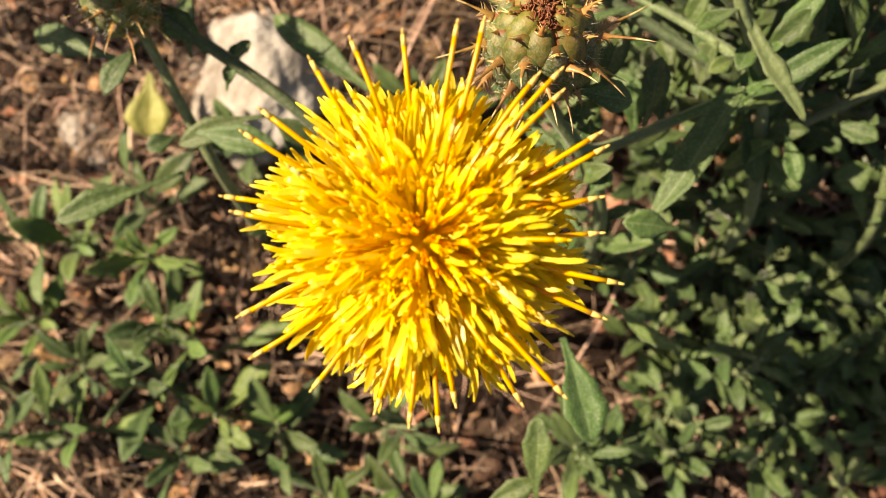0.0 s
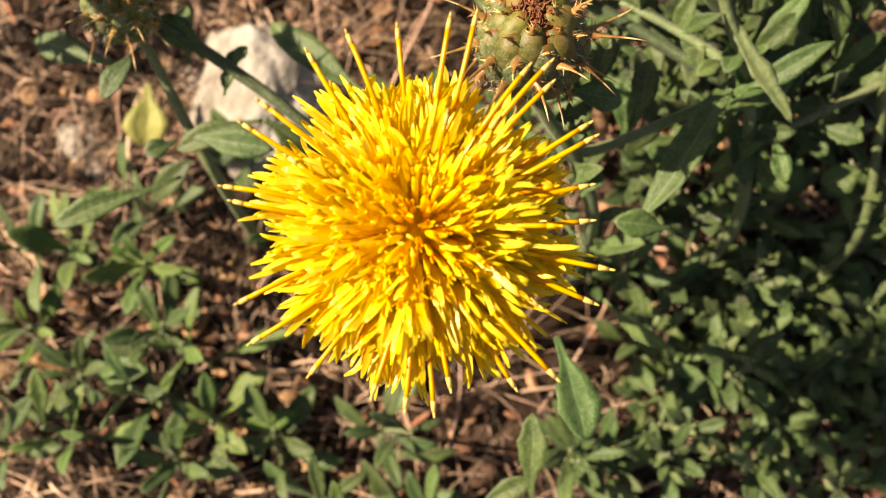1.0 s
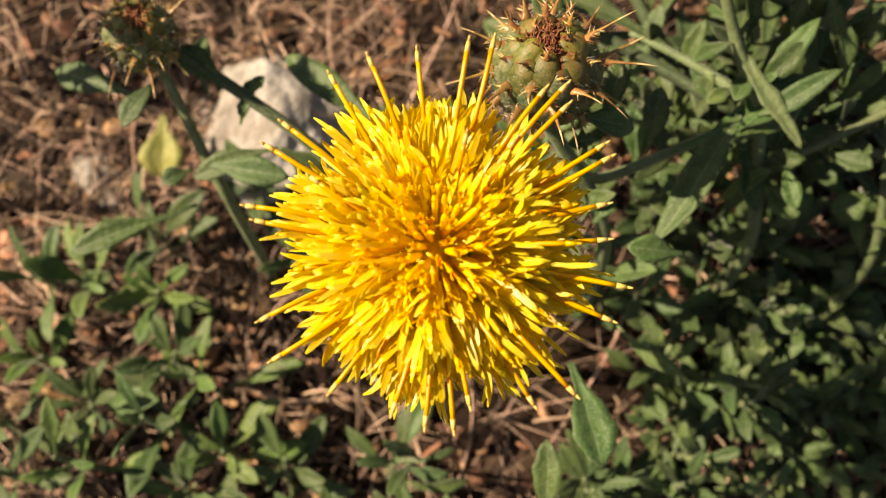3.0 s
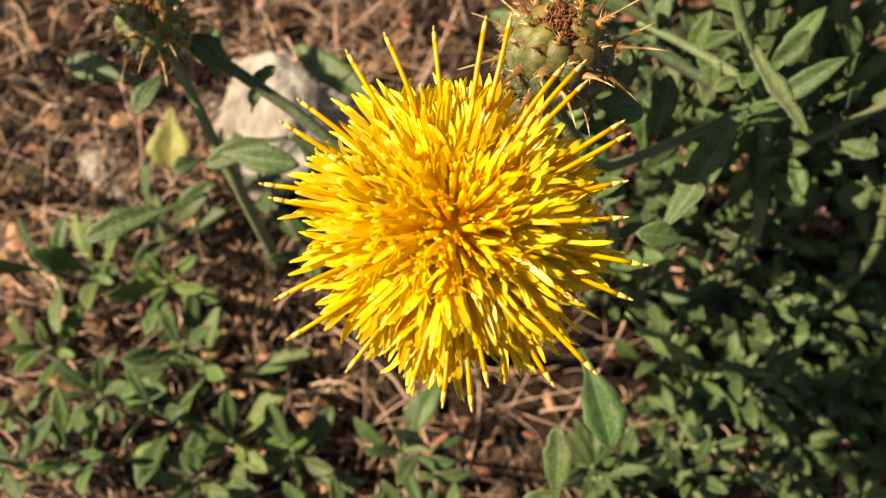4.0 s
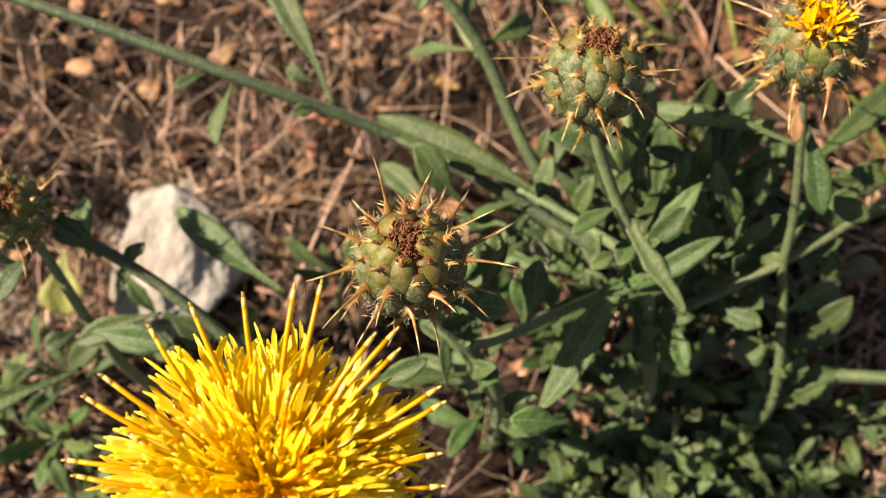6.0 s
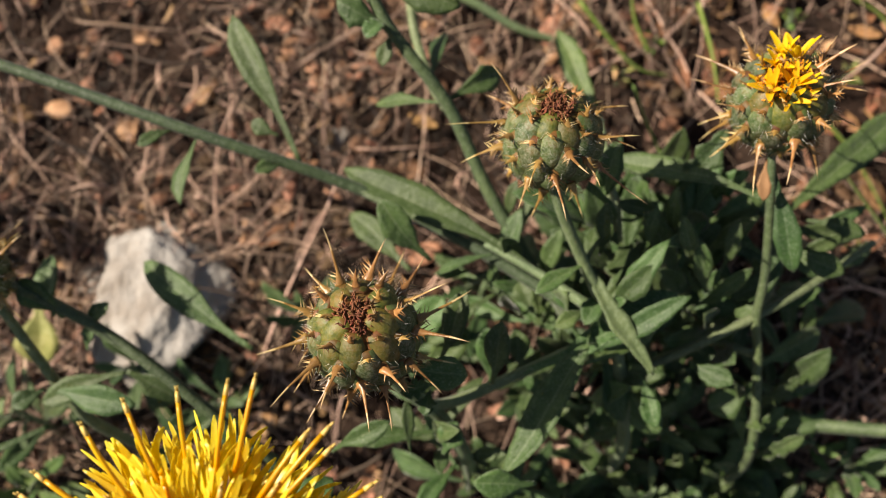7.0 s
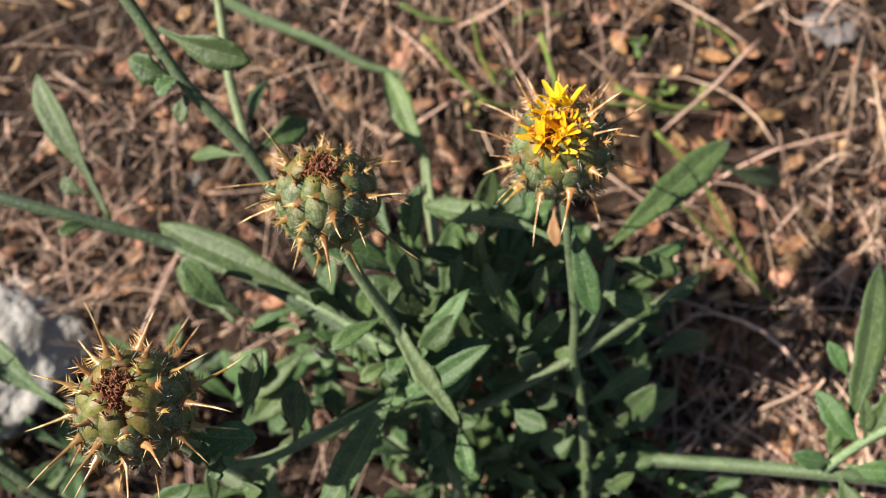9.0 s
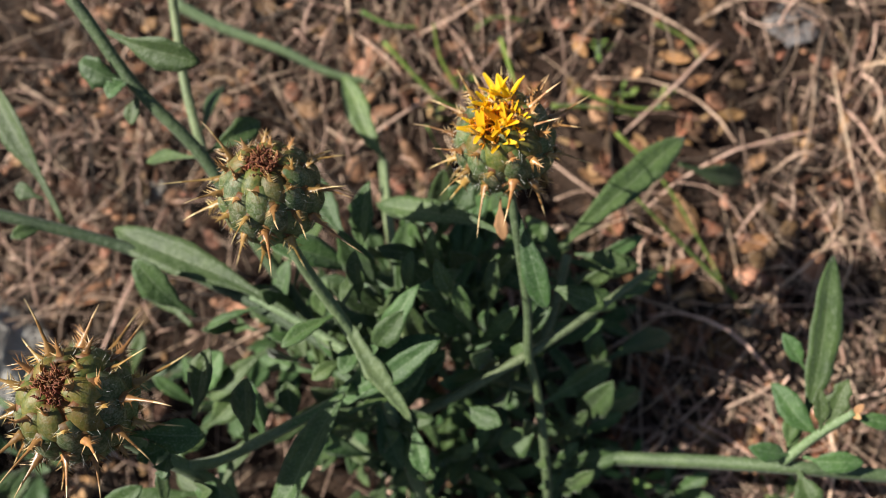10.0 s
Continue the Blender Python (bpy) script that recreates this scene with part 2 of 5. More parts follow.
def leaf(owner, base, tip, width, turn=0.0, sag=0.08, stalk=0.22, wave=0.04, blunt=1.3, material=None, label="", teeth=0.13):
    """A long, blunt leaf with a raised midrib from base to tip (millimetres)."""
    a, b = in_thing(owner, base), in_thing(owner, tip)
    axis = b - a
    length = axis.length
    axis.normalize()
    face = Vector((-0.22, -0.28, 0.92))
    up = (face - axis * face.dot(axis))
    up = (up.normalized() if up.length > 0.05 else axis.orthogonal().normalized())
    up = Matrix.Rotation(radians(turn), 3, axis) @ up
    side = axis.cross(up)
    seed = (base[0] * 0.37 + tip[1] * 0.71 + width) % 17
    n, across = 18, (-1.0, -0.55, -0.06, 0.06, 0.55, 1.0)
    bm = bmesh.new()
    top, low = [], []
    for i in range(n + 1):
        s = i / n
        if s < stalk:
            w = 0.14 + 0.10 * s / stalk
        else:
            q = (s - stalk) / (1 - stalk)
            w = max(0.24 * (1 - q), math.sin(math.pi * min(1.0, q ** blunt * 0.95 + 0.04)) ** 0.75)
        if i == n:
            w = 0.05
        w *= 1 + teeth * noise.noise((s * 9, seed, 2.0))
        half = w * width * MM / 2
        centre = a + axis * (length * s) + up * (length * sag * (4 * s * (1 - s)) * 0.5)
        centre += side * (length * 0.05 * noise.noise((seed, s * 1.6, 0.0)))
        rt, rl = [], []
        for k in across:
            lift = abs(k) ** 0.8 * half * 0.46 + half * wave * 4 * noise.noise((s * 4 + seed, k * 1.5, seed)) * abs(k)
            if abs(k) < 0.2:
                lift += 0.00012
            p = centre + side * (k * half * (1 + 0.10 * noise.noise((s * 7, k, seed)))) + up * lift
            rt.append(bm.verts.new(p))
            rl.append(bm.verts.new(p - up * (0.00034 if abs(k) < 0.2 else 0.00016)))
        top.append(rt)
        low.append(rl)
    m = len(across)
    for i in range(n):
        for k in range(m - 1):
            slot = 1 if k == 2 else 0
            bm.faces.new((top[i][k], top[i][k + 1], top[i + 1][k + 1], top[i + 1][k])).material_index = slot
            bm.faces.new((low[i + 1][k], low[i + 1][k + 1], low[i][k + 1], low[i][k])).material_index = slot
        for k in (0, m - 1):
            bm.faces.new((top[i][k], top[i + 1][k], low[i + 1][k], low[i][k])).material_index = 1
    for i in (0, n):
        for k in range(m - 1):
            bm.faces.new((top[i][k], low[i][k], low[i][k + 1], top[i][k + 1]))
    bmesh.ops.recalc_face_normals(bm, faces=bm.faces)
    return part("leaf", mesh_of("leaf", bm, material or LEAF, MIDRIB if material is None else material), owner, label)


def along(direction, at=(0, 0, 0), spin=0.0):
    """A pose whose z axis lies along a direction."""
    q = Vector(direction).normalized().to_track_quat('Z', 'Y')
    return Matrix.Translation(at) @ q.to_matrix().to_4x4() @ Matrix.Rotation(spin, 4, 'Z')


# ---- bud pieces, in metres, z outwards from the bud's skin, y towards the bud's top
def bract_mesh(k, face=None):
    """A swollen oval scale whose edges sink into the crease round it, with a brown tip."""
    bm = bmesh.new()
    rows, cols = 9, 9
    w, h = 0.0021, 0.0027
    grid = []
    for i in range(rows):
        v = i / (rows - 1)
        row = []
        for j in range(cols):
            u = math.sin(math.pi * (j / (cols - 1) - 0.5))
            wide = math.sin(math.pi * (0.12 + 0.80 * v ** 0.85)) ** 0.55
            swell = (1 - u * u) ** 0.62 * math.sin(math.pi * min(1, v * 0.93 + 0.05)) ** 0.62
            row.append(bm.verts.new((u * w * wide, (v - 0.5) * 2 * h, 0.00155 * swell - 0.00058 + 0.00010 * noise.noise((u * 2.4, v * 4, k * 5.1)))))
        grid.append(row)
    low = [[bm.verts.new((v.co.x * 0.95, v.co.y * 0.97, min(v.co.z, 0) - 0.0003)) for v in row] for row in grid]
    for i in range(rows - 1):
        for j in range(cols - 1):
            edge = j in (0, cols - 2) or (i == rows - 2 and 2 < j < cols - 4)
            bm.faces.new((grid[i][j], grid[i][j + 1], grid[i + 1][j + 1], grid[i + 1][j])).material_index = 1 if edge else 0
    for i in range(rows - 1):
        bm.faces.new((grid[i][0], grid[i + 1][0], low[i + 1][0], low[i][0])).material_index = 1
        bm.faces.new((grid[i + 1][-1], grid[i][-1], low[i][-1], low[i + 1][-1])).material_index = 1
    for j in range(cols - 1):
        bm.faces.new((grid[-1][j], grid[-1][j + 1], low[-1][j + 1], low[-1][j])).material_index = 1
        bm.faces.new((grid[0][j + 1], grid[0][j], low[0][j], low[0][j + 1])).material_index = 1
    return mesh_of("bract", bm, face or BRACT, RIM)


def spine_mesh(k, length, pairs=4):
    """A brown foot fringed with fine thorns that runs out into one long needle along z."""
    rnd = random.Random(100 + k)
    bm = bmesh.new()
    bend = Vector((rnd.uniform(-0.12, 0.12), rnd.uniform(-0.25, 0.05), 0))
    foot = min(0.0019, 0.7 * length)
    steps = [k * foot / length / 5 for k in range(6)] + [0.5 * (1 + foot / length), 0.5 * (1 + foot / length) + 0.25 * (1 - foot / length), 1.0]
    line = [Vector((bend.x * u * u, bend.y * u * u, u)) * length - Vector((0, 0, 0.0006)) for u in steps]
    wide = 0.00080 if length > 0.003 else 0.00056

    def girth(u):
        h = line[round(u * (len(line) - 1))].z + 0.0006
        return (wide - 0.00029) * max(0.0, 1 - h / foot) ** 1.1 + 0.00029 * max(0.0, 1 - h / length) ** 0.8 + 0.000015
    tube(bm, line, girth, 8, slot=0, flat=(Vector((0, 1, 0)), 0.6))
    bm.normal_update()
    for f in bm.faces:
        if f.calc_center_median().z > 0.48 * length and length > 0.003:
            f.material_index = 1
    sides = [f for f in bm.faces if len(f.verts) == 4 and f.calc_center_median().z < foot - 0.0006 and abs(f.normal.x) > abs(f.normal.y)]
    rnd.shuffle(sides)
    for f in sides[:pairs * 2]:
        # a fine side thorn drawn out of this face
        c, ring, slot = f.calc_center_median(), list(f.verts), rnd.randrange(2)
        d = Vector((math.copysign(rnd.uniform(0.7, 1.1), c.x), rnd.uniform(-0.5, 0.3), rnd.uniform(0.4, 1.2))).normalized()
        inner = [bm.verts.new(c + (v.co - c) * 0.4 + d * 0.0001) for v in ring]
        tip = bm.verts.new(c + d * rnd.uniform(0.0009, 0.0017))
        bm.faces.remove(f)
        for k in range(4):
            bm.faces.new((ring[k], ring[(k + 1) % 4], inner[(k + 1) % 4], inner[k]))
            bm.faces.new((inner[k], inner[(k + 1) % 4], tip)).material_index = slot
    return mesh_of("spine", bm, SPINE, SPINE_TIP)


BRACTS = [bract_mesh(k) for k in range(5)]
TOP_BRACTS = [bract_mesh(k + 5, BRACT_TOP) for k in range(3)]
LONG_SPINES = [spine_mesh(k, 0.0052 + 0.0008 * k) for k in range(5)]
SHORT_SPINES = [spine_mesh(10 + k, 0.0012 + 0.0005 * k, 4) for k in range(4)]


def bud(owner, centre, axis, radius, seed, tuft="withered", spin=0.0):
    """An egg-shaped spiny flower bud: core, overlapping scales, thorns and the tuft on top."""
    rnd = random.Random(seed)
    k = radius / 7.0
    bm = bmesh.new()
    bmesh.ops.create_uvsphere(bm, u_segments=20, v_segments=14, radius=1.0)
    R, H = radius * MM * 0.93, radius * MM * 0.98
    for v in bm.verts:
        v.co = Vector((v.co.x * R, v.co.y * R, v.co.z * H))
    head = part("bud", mesh_of("bud", bm, CORE), owner, matrix=along(axis, in_thing(owner, centre), spin))
    count = 44
    for i in range(count):
        z = 0.88 - 1.66 * (i + 0.5) / count
        a = i * 2.399963 + rnd.uniform(-0.05, 0.05)
        flat = math.sqrt(max(0.02, 1 - z * z))
        normal = Vector((math.cos(a) * flat / R, math.sin(a) * flat / R, z / H)).normalized()
        at = Vector((math.cos(a) * flat * R, math.sin(a) * flat * R, z * H))
        up = (Vector((0, 0, 1)) - normal * normal.z).normalized()
        right = up.cross(normal)
        tilt = 0.10
        n2 = (normal - up * tilt).normalized()
        u2 = n2.cross(right).normalized()
        size = k * (0.66 + 0.46 * min(1.0, flat * 1.05)) * rnd.uniform(0.94, 1.06)
        m = Matrix((right, u2, n2)).transposed().to_4x4()
        m = Matrix.Translation(at) @ m @ Matrix.Diagonal((size, size, size, 1))
        part("bract", rnd.choice(TOP_BRACTS if z + rnd.uniform(-0.15, 0.15) > 0.66 else BRACTS), head, matrix=m)
        # the thorn stands at the scale's upper end, bent outwards
        long_one = (-0.55 < z < 0.30 and rnd.random() < 0.8) or (z <= -0.55 and rnd.random() < 0.3)
        if z > 0.84:
            continue
        data = rnd.choice(LONG_SPINES if long_one else SHORT_SPINES)
        lean = 1.1 if z > 0.6 else 0.55 if z > 0.1 else 0.2 if z > -0.4 else -0.2
        d = (normal + up * (lean * rnd.uniform(0.5, 1.2)) + right * rnd.uniform(-0.35, 0.35)).normalized()
        foot = at + u2 * (0.0022 * size) + n2 * (0.0006 * size)
        part("spine", data, head, matrix=along(d, foot, rnd.uniform(-0.6, 0.6)) @ Matrix.Scale(k * rnd.uniform(0.8, 1.15), 4))
    bm = bmesh.new()
    strands = 130 if tuft == "withered" else 190
    for i in range(strands):
        r = math.sqrt(rnd.random()) * (0.36 if tuft == "withered" else 0.56) * R
        a = rnd.uniform(0, 6.283)
        b0 = Vector((math.cos(a) * r, math.sin(a) * r, H * (1.0 - 0.12 * (r / (0.42 * R)) ** 2)))
        lean = Vector((math.cos(a), math.sin(a), 0)) * rnd.uniform(-0.9, 0.9) + Vector((rnd.uniform(-.6, .6), rnd.uniform(-.6, .6), rnd.uniform(0.5, 1.1)))
        b1 = b0 + lean.normalized() * rnd.uniform(0.0008, 0.0016) * k
        mid = b0.lerp(b1, 0.55) + Vector((rnd.uniform(-1, 1), rnd.uniform(-1, 1), 0.4)) * 0.0003
        tube(bm, [b0, mid, b1], lambda u: 0.00015 * (1 - 0.6 * u), 4)
    part("tuft", mesh_of("tuft", bm, TUFT if tuft == "withered" else AMBER), head,
         "withered red-brown florets" if tuft == "withered" else "orange floret tubes")
    bm = bmesh.new()
    for i in range(260):
        z, a = rnd.uniform(-0.8, 0.75), rnd.uniform(0, 6.283)
        flat = math.sqrt(1 - z * z)
        nrm = Vector((math.cos(a) * flat, math.sin(a) * flat, z))
        b0 = Vector((nrm.x * R, nrm.y * R, nrm.z * H)) + nrm * 0.0003
        d = (nrm + Vector((rnd.uniform(-1, 1), rnd.uniform(-1, 1), rnd.uniform(-1, 1))) * 0.9).normalized() * rnd.uniform(0.0008, 0.0017)
        tube(bm, [b0, b0 + d * 0.5, b0 + d + nrm * 0.0001], lambda u: 0.000026 * (1 - 0.6 * u), 3)
    part("down", mesh_of("down", bm, DOWN), head, "fine white down")
    return head, R, H


# ---- florets, z along the flower's axis, bending out towards +x
def floret_line(theta, length, steps, reach=1.0):
    p, out = Vector((0, 0, 0)), [Vector((0, 0, 0))]
    for i in range(steps):
        s = (i + 0.5) / steps * reach
        a = theta * (0.45 + 0.62 * min(s, 1.25))
        p = p + Vector((math.sin(a), 0, math.cos(a))) * (length * reach / steps)
        out.append(p.copy())
    return out


def ribbon(bm, line, face, half, slot=0, channel=0.22, thick=0.00005):
    """A thin strap along a line, channelled along its middle. face: the way its outer side looks; half(u): half its width."""
    rings = []
    n = len(line)
    for i, p in enumerate(line):
        d = (line[min(i + 1, n - 1)] - line[max(i - 1, 0)]).normalized()
        up = (face - d * face.dot(d)).normalized()
        side = d.cross(up)
        w = half(i / (n - 1))
        dip, t = w * channel, min(thick, w)
        rings.append([bm.verts.new(p + side * x + up * y) for x, y in ((-w, 0), (0, -dip), (w, 0), (w, -t), (0, -dip - t), (-w, -t))])
    for a, b in zip(rings, rings[1:]):
        for k in range(6):
            bm.faces.new((a[k], a[(k + 1) % 6], b[(k + 1) % 6], b[k])).material_index = slot
        for k in (0, 2, 3, 5):
            bm.edges.get((a[k], b[k])).smooth = False
    bm.faces.new(list(reversed(rings[0]))).material_index = slot
    bm.faces.new(rings[-1]).material_index = slot


def floret_mesh(theta, length, seed):
    """One floret: a slim tube that widens and splits into five narrow strap lobes."""
    rnd = random.Random(seed)
    bm = bmesh.new()
    line = floret_line(theta, length, 18)
    split = rnd.choice((9, 10, 11))
    throat = rnd.uniform(0.00050, 0.00068)
    tube(bm, line[:split + 1], lambda u: 0.00020 + (throat - 0.00020) * u ** 1.4, 8, slot=1, flat=(Vector((1, 0, 0)), 0.55))
    for f in bm.faces:
        if (f.calc_center_median() - line[0]).length > length * rnd.uniform(0.26, 0.40):
            f.material_index = 0
    sy = Vector((0, 1, 0))
    for k in range(5):
        a = 2 * math.pi * (k + rnd.uniform(-0.2, 0.2)) / 5
        pts = line[split - 1:]
        pts = pts[:max(6, round(len(pts) * rnd.uniform(0.72, 1.0)))]
        n = len(pts) - 1
        d0 = (pts[1] - pts[0]).normalized()
        sx = d0.cross(sy).normalized()
        away = sx * math.cos(a) + sy * math.sin(a)
        spread, curl = rnd.uniform(0.08, 0.24), rnd.uniform(-0.35, 0.55)
        sway = rnd.uniform(-0.0015, 0.0015)
        across = away.cross(d0)
        strap = []
        for i, p in enumerate(pts):
            u = i / n
            strap.append(p + away * (throat * 0.80 * (0.6 if abs(math.cos(a)) > 0.7 else 1) + length * 0.45 * (spread * u + curl * 0.42 * u ** 3)) + across * (sway * u * u) - d0 * (0.0011 * max(0.0, abs(curl) - 0.2) * 3 * u ** 3))
        wide = rnd.uniform(0.00024, 0.00038)
        face = (sx * 0.9 + away * 0.45 + across * rnd.uniform(-0.4, 0.4)).normalized()
        ribbon(bm, strap, face, lambda u: wide * (1.15 - 0.3 * u) * (1 if u < 0.86 else max(0.35, 1 - (u - 0.86) / 0.2)), channel=rnd.uniform(0.05, 0.25))
    return mesh_of("floret", bm, PETAL, TUBE)


def young_floret_mesh(degrees, seed):
    """A floret from the middle of the head, still half closed: a slim tube with short, bent teeth."""
    rnd = random.Random(seed)
    bm = bmesh.new()
    line = floret_line(radians(degrees), 0.0066, 10)
    tube(bm, line, lambda u: 0.00024 + 0.00020 * u if u < 0.85 else 0.00041 - 0.0020 * (u - 0.85), 8, slot=0)
    d = (line[-1] - line[-2]).normalized()
    for k in range(5):
        a = 2 * math.pi * (k + rnd.uniform(-0.2, 0.2)) / 5
        out = (Vector((0, 1, 0)) * math.sin(a) + d.cross(Vector((0, 1, 0))) * math.cos(a)).normalized()
        reach, lean = rnd.uniform(0.0008, 0.0020), rnd.uniform(-0.05, 0.7)
        pts = [line[-1] - d * 0.0002 + out * (0.00026 + reach * lean * u * u) + d * (reach * u) for u in (0, 0.25, 0.5, 0.75, 1)]
        ribbon(bm, pts, out, lambda u: 0.00021 * (1.1 - 0.7 * u * u), channel=0.3)
    return mesh_of("floret", bm, CENTRE)


def star_mesh(seed):
    """A short floret with five pointed lobes spread like a star."""
    rnd = random.Random(seed)
    bm = bmesh.new()
    tube(bm, [Vector((0, 0, -0.001)), Vector((0, 0, 0.0014)), Vector((0.0001, 0, 0.0028))], lambda u: 0.00026 + 0.0003 * u, 7, slot=0)
    for k in range(5):
        a = 2 * math.pi * (k + rnd.uniform(-0.5, 0.5)) / 5
        out = Vector((math.cos(a), math.sin(a), 0))
        rise, reach = rnd.uniform(0.8, 2.3), rnd.uniform(0.0018, 0.0028)
        q = Vector((0, 0, 0.0026)) + out * 0.0004
        pts = [q + out * (reach * u * (1 - 0.25 * rise * u * 0.5)) + Vector((0, 0, reach * rise * (u - 0.35 * u * u))) for u in (0, .15, .3, .45, .6, .75, .9, 1)]
        wide = rnd.uniform(0.00036, 0.00052)
        ribbon(bm, pts, Vector((0, 0, 1)), lambda u: wide * (1.1 - 0.75 * u ** 1.6), channel=0.45)
    return mesh_of("floret", bm, CENTRE)


def style_mesh(theta, length, seed, curl=0.0, tip=None, start=0):
    """A long orange style with a pale, split tip; start: how far along it comes out of its floret, in fourteenths."""
    rnd = random.Random(seed)
    bm = bmesh.new()
    line = floret_line(theta, length, 14)
    line = [p + Vector((0, curl * (i / 14) ** 3 * length, -abs(curl) * 0.5 * (i / 14) ** 6 * length)) for i, p in enumerate(line)][start:]
    tube(bm, line, lambda u: 0.00028 - 0.00003 * u, 7, slot=0)
    end = line[-1]
    d = (line[-1] - line[-2]).normalized()
    tube(bm, [end - d * 0.0002, end + d * 0.0004, end + d * 0.0009], lambda u: 0.00029 - 0.00006 * u, 6, slot=1)
    for s in (-1, 1):
        o = d.cross(Vector((0, 1, 0))).normalized() * s
        q = end + d * 0.0008
        tube(bm, [q, q + d * 0.0004 + o * 0.0002, q + d * 0.0006 + o * rnd.uniform(0.0003, 0.0005)], lambda u: 0.00017 * (1 - 0.5 * u), 5, slot=1)
    return mesh_of("style", bm, STYLE, tip or POLLEN)


def cluster(owner, start, end, count, long_, seed, spread=1.0, tone=None):
    """Leaves set spirally along a stretch of stalk (millimetres)."""
    rnd = random.Random(seed)
    p0, p1 = Vector(start), Vector(end)
    d = (p1 - p0).normalized()
    e1 = d.orthogonal().normalized()
    e2 = d.cross(e1)
    for i in range(count):
        p = p0.lerp(p1, (i + rnd.uniform(0.2, 0.8)) / count)
        a = i * 2.399963 + rnd.uniform(-0.5, 0.5)
        size = long_ * rnd.uniform(0.6, 1.2)
        out = (e1 * math.cos(a) + e2 * math.sin(a)) * spread + d * rnd.uniform(0.2, 1.1)
        tip = p + out.normalized() * size
        tip.z = max(tip.z, ground_height(tip.x * MM, tip.y * MM) / MM + 1.0)
        leaf(owner, tuple(p), tuple(tip), size * rnd.uniform(0.20, 0.31), rnd.uniform(-30, 30), rnd.uniform(0.0, 0.25), material=tone, teeth=0.5 if rnd.random() < 0.25 else 0.13)

# ---------------------------------------------------------------- ground
def ground_sheet():
    def ticks(lo, hi, step, grow):
        inner = [lo + i * step for i in range(int((hi - lo) / step) + 1)]
        d, x, out = step, inner[-1], []
        while x < 40:
            d *= grow
            x += d
            out.append(x)
        d, x, back = step, inner[0], []
        while x > -40:
            d *= grow
            x -= d
            back.append(x)
        return back[::-1] + inner + out
    xs, ys = ticks(-0.15, 0.20, 0.0022, 1.35), ticks(-0.10, 0.24, 0.0022, 1.35)
    verts = [(x, y, ground_height(x, y)) for y in ys for x in xs]
    n = len(xs)
    faces = [(j * n + i, j * n + i + 1, (j + 1) * n + i + 1, (j + 1) * n + i) for j in range(len(ys) - 1) for i in range(n - 1)]
    me = bpy.data.meshes.new("ground")
    me.from_pydata(verts, [], faces)
    me.materials.append(SOIL)
    me.polygons.foreach_set("use_smooth", [True] * len(faces))
    return tagged(new("ground", me), "dry brown stony soil on a gentle bank", "ground", kind="structure")


ground_sheet()


BARE_X, BARE_Y = 0.091, 0.120


def litter_place(rnd, thinned=False):
    for _ in range(12):
        x = rnd.uniform(-0.15, 0.20)
        y = rnd.uniform(-0.09, 0.23)
        bare = math.hypot((x - BARE_X) / 0.040, (y - BARE_Y) / 0.034) if thinned else 9.0
        if noise.noise((x * 22, y * 22, 7.7)) > rnd.uniform(-0.75, 0.3) and bare > rnd.uniform(0.4, 1.15):
            break
    return x, y, ground_height(x, y)


def joined(name, verts, faces, material, label, category):
    me = bpy.data.meshes.new(name)
    me.from_pydata(verts, [], faces)
    me.materials.append(material)
    me.polygons.foreach_set("use_smooth", [True] * len(faces))
    return tagged(new(name, me), label, category, kind="stuff")


def straw_litter(count, seed):
    rnd = random.Random(seed)
    verts, faces = [], []
    for _ in range(count):
        x, y, z = litter_place(rnd, True)
        a = rnd.uniform(0, 6.283)
        long_ = rnd.choice((0.003, 0.004, 0.006, 0.009, 0.012, 0.017, 0.024, 0.038)) * rnd.uniform(0.7, 1.3)
        r = rnd.choice((0.00007, 0.00009, 0.00011, 0.00014, 0.00017, 0.00022, 0.00032)) * rnd.uniform(0.8, 1.2)
        bend = rnd.uniform(-1.3, 1.3)
        lift, arch = rnd.uniform(0.0005, 0.004), rnd.uniform(-0.001, 0.005)
        n, first = 6, len(verts)
        px, py = x, y
        for i in range(n + 1):
            u = i / n
            d = a + bend * (u - 0.5) + 0.25 * noise.noise((x * 90, u * 3, y * 90))
            px += math.cos(d) * long_ / n
            py += math.sin(d) * long_ / n
            pz = ground_height(px, py) + lift + arch * 4 * u * (1 - u) + r * 0.5
            rr = r * (1 - 0.45 * u)
            for k in range(4):
                t = k * math.pi / 2
                verts.append((px - math.sin(d) * math.cos(t) * rr, py + math.cos(d) * math.cos(t) * rr, pz + math.sin(t) * rr))
        for i in range(n):
            for k in range(4):
                p = first + i * 4
                faces.append((p + k, p + (k + 1) % 4, p + 4 + (k + 1) % 4, p + 4 + k))
        faces.append((first + 3, first + 2, first + 1, first))
        faces.append((first + n * 4, first + n * 4 + 1, first + n * 4 + 2, first + n * 4 + 3))
    joined("straw_litter", verts, faces, STRAW, "tangle of dry brown straw and twigs on the soil", "straw")


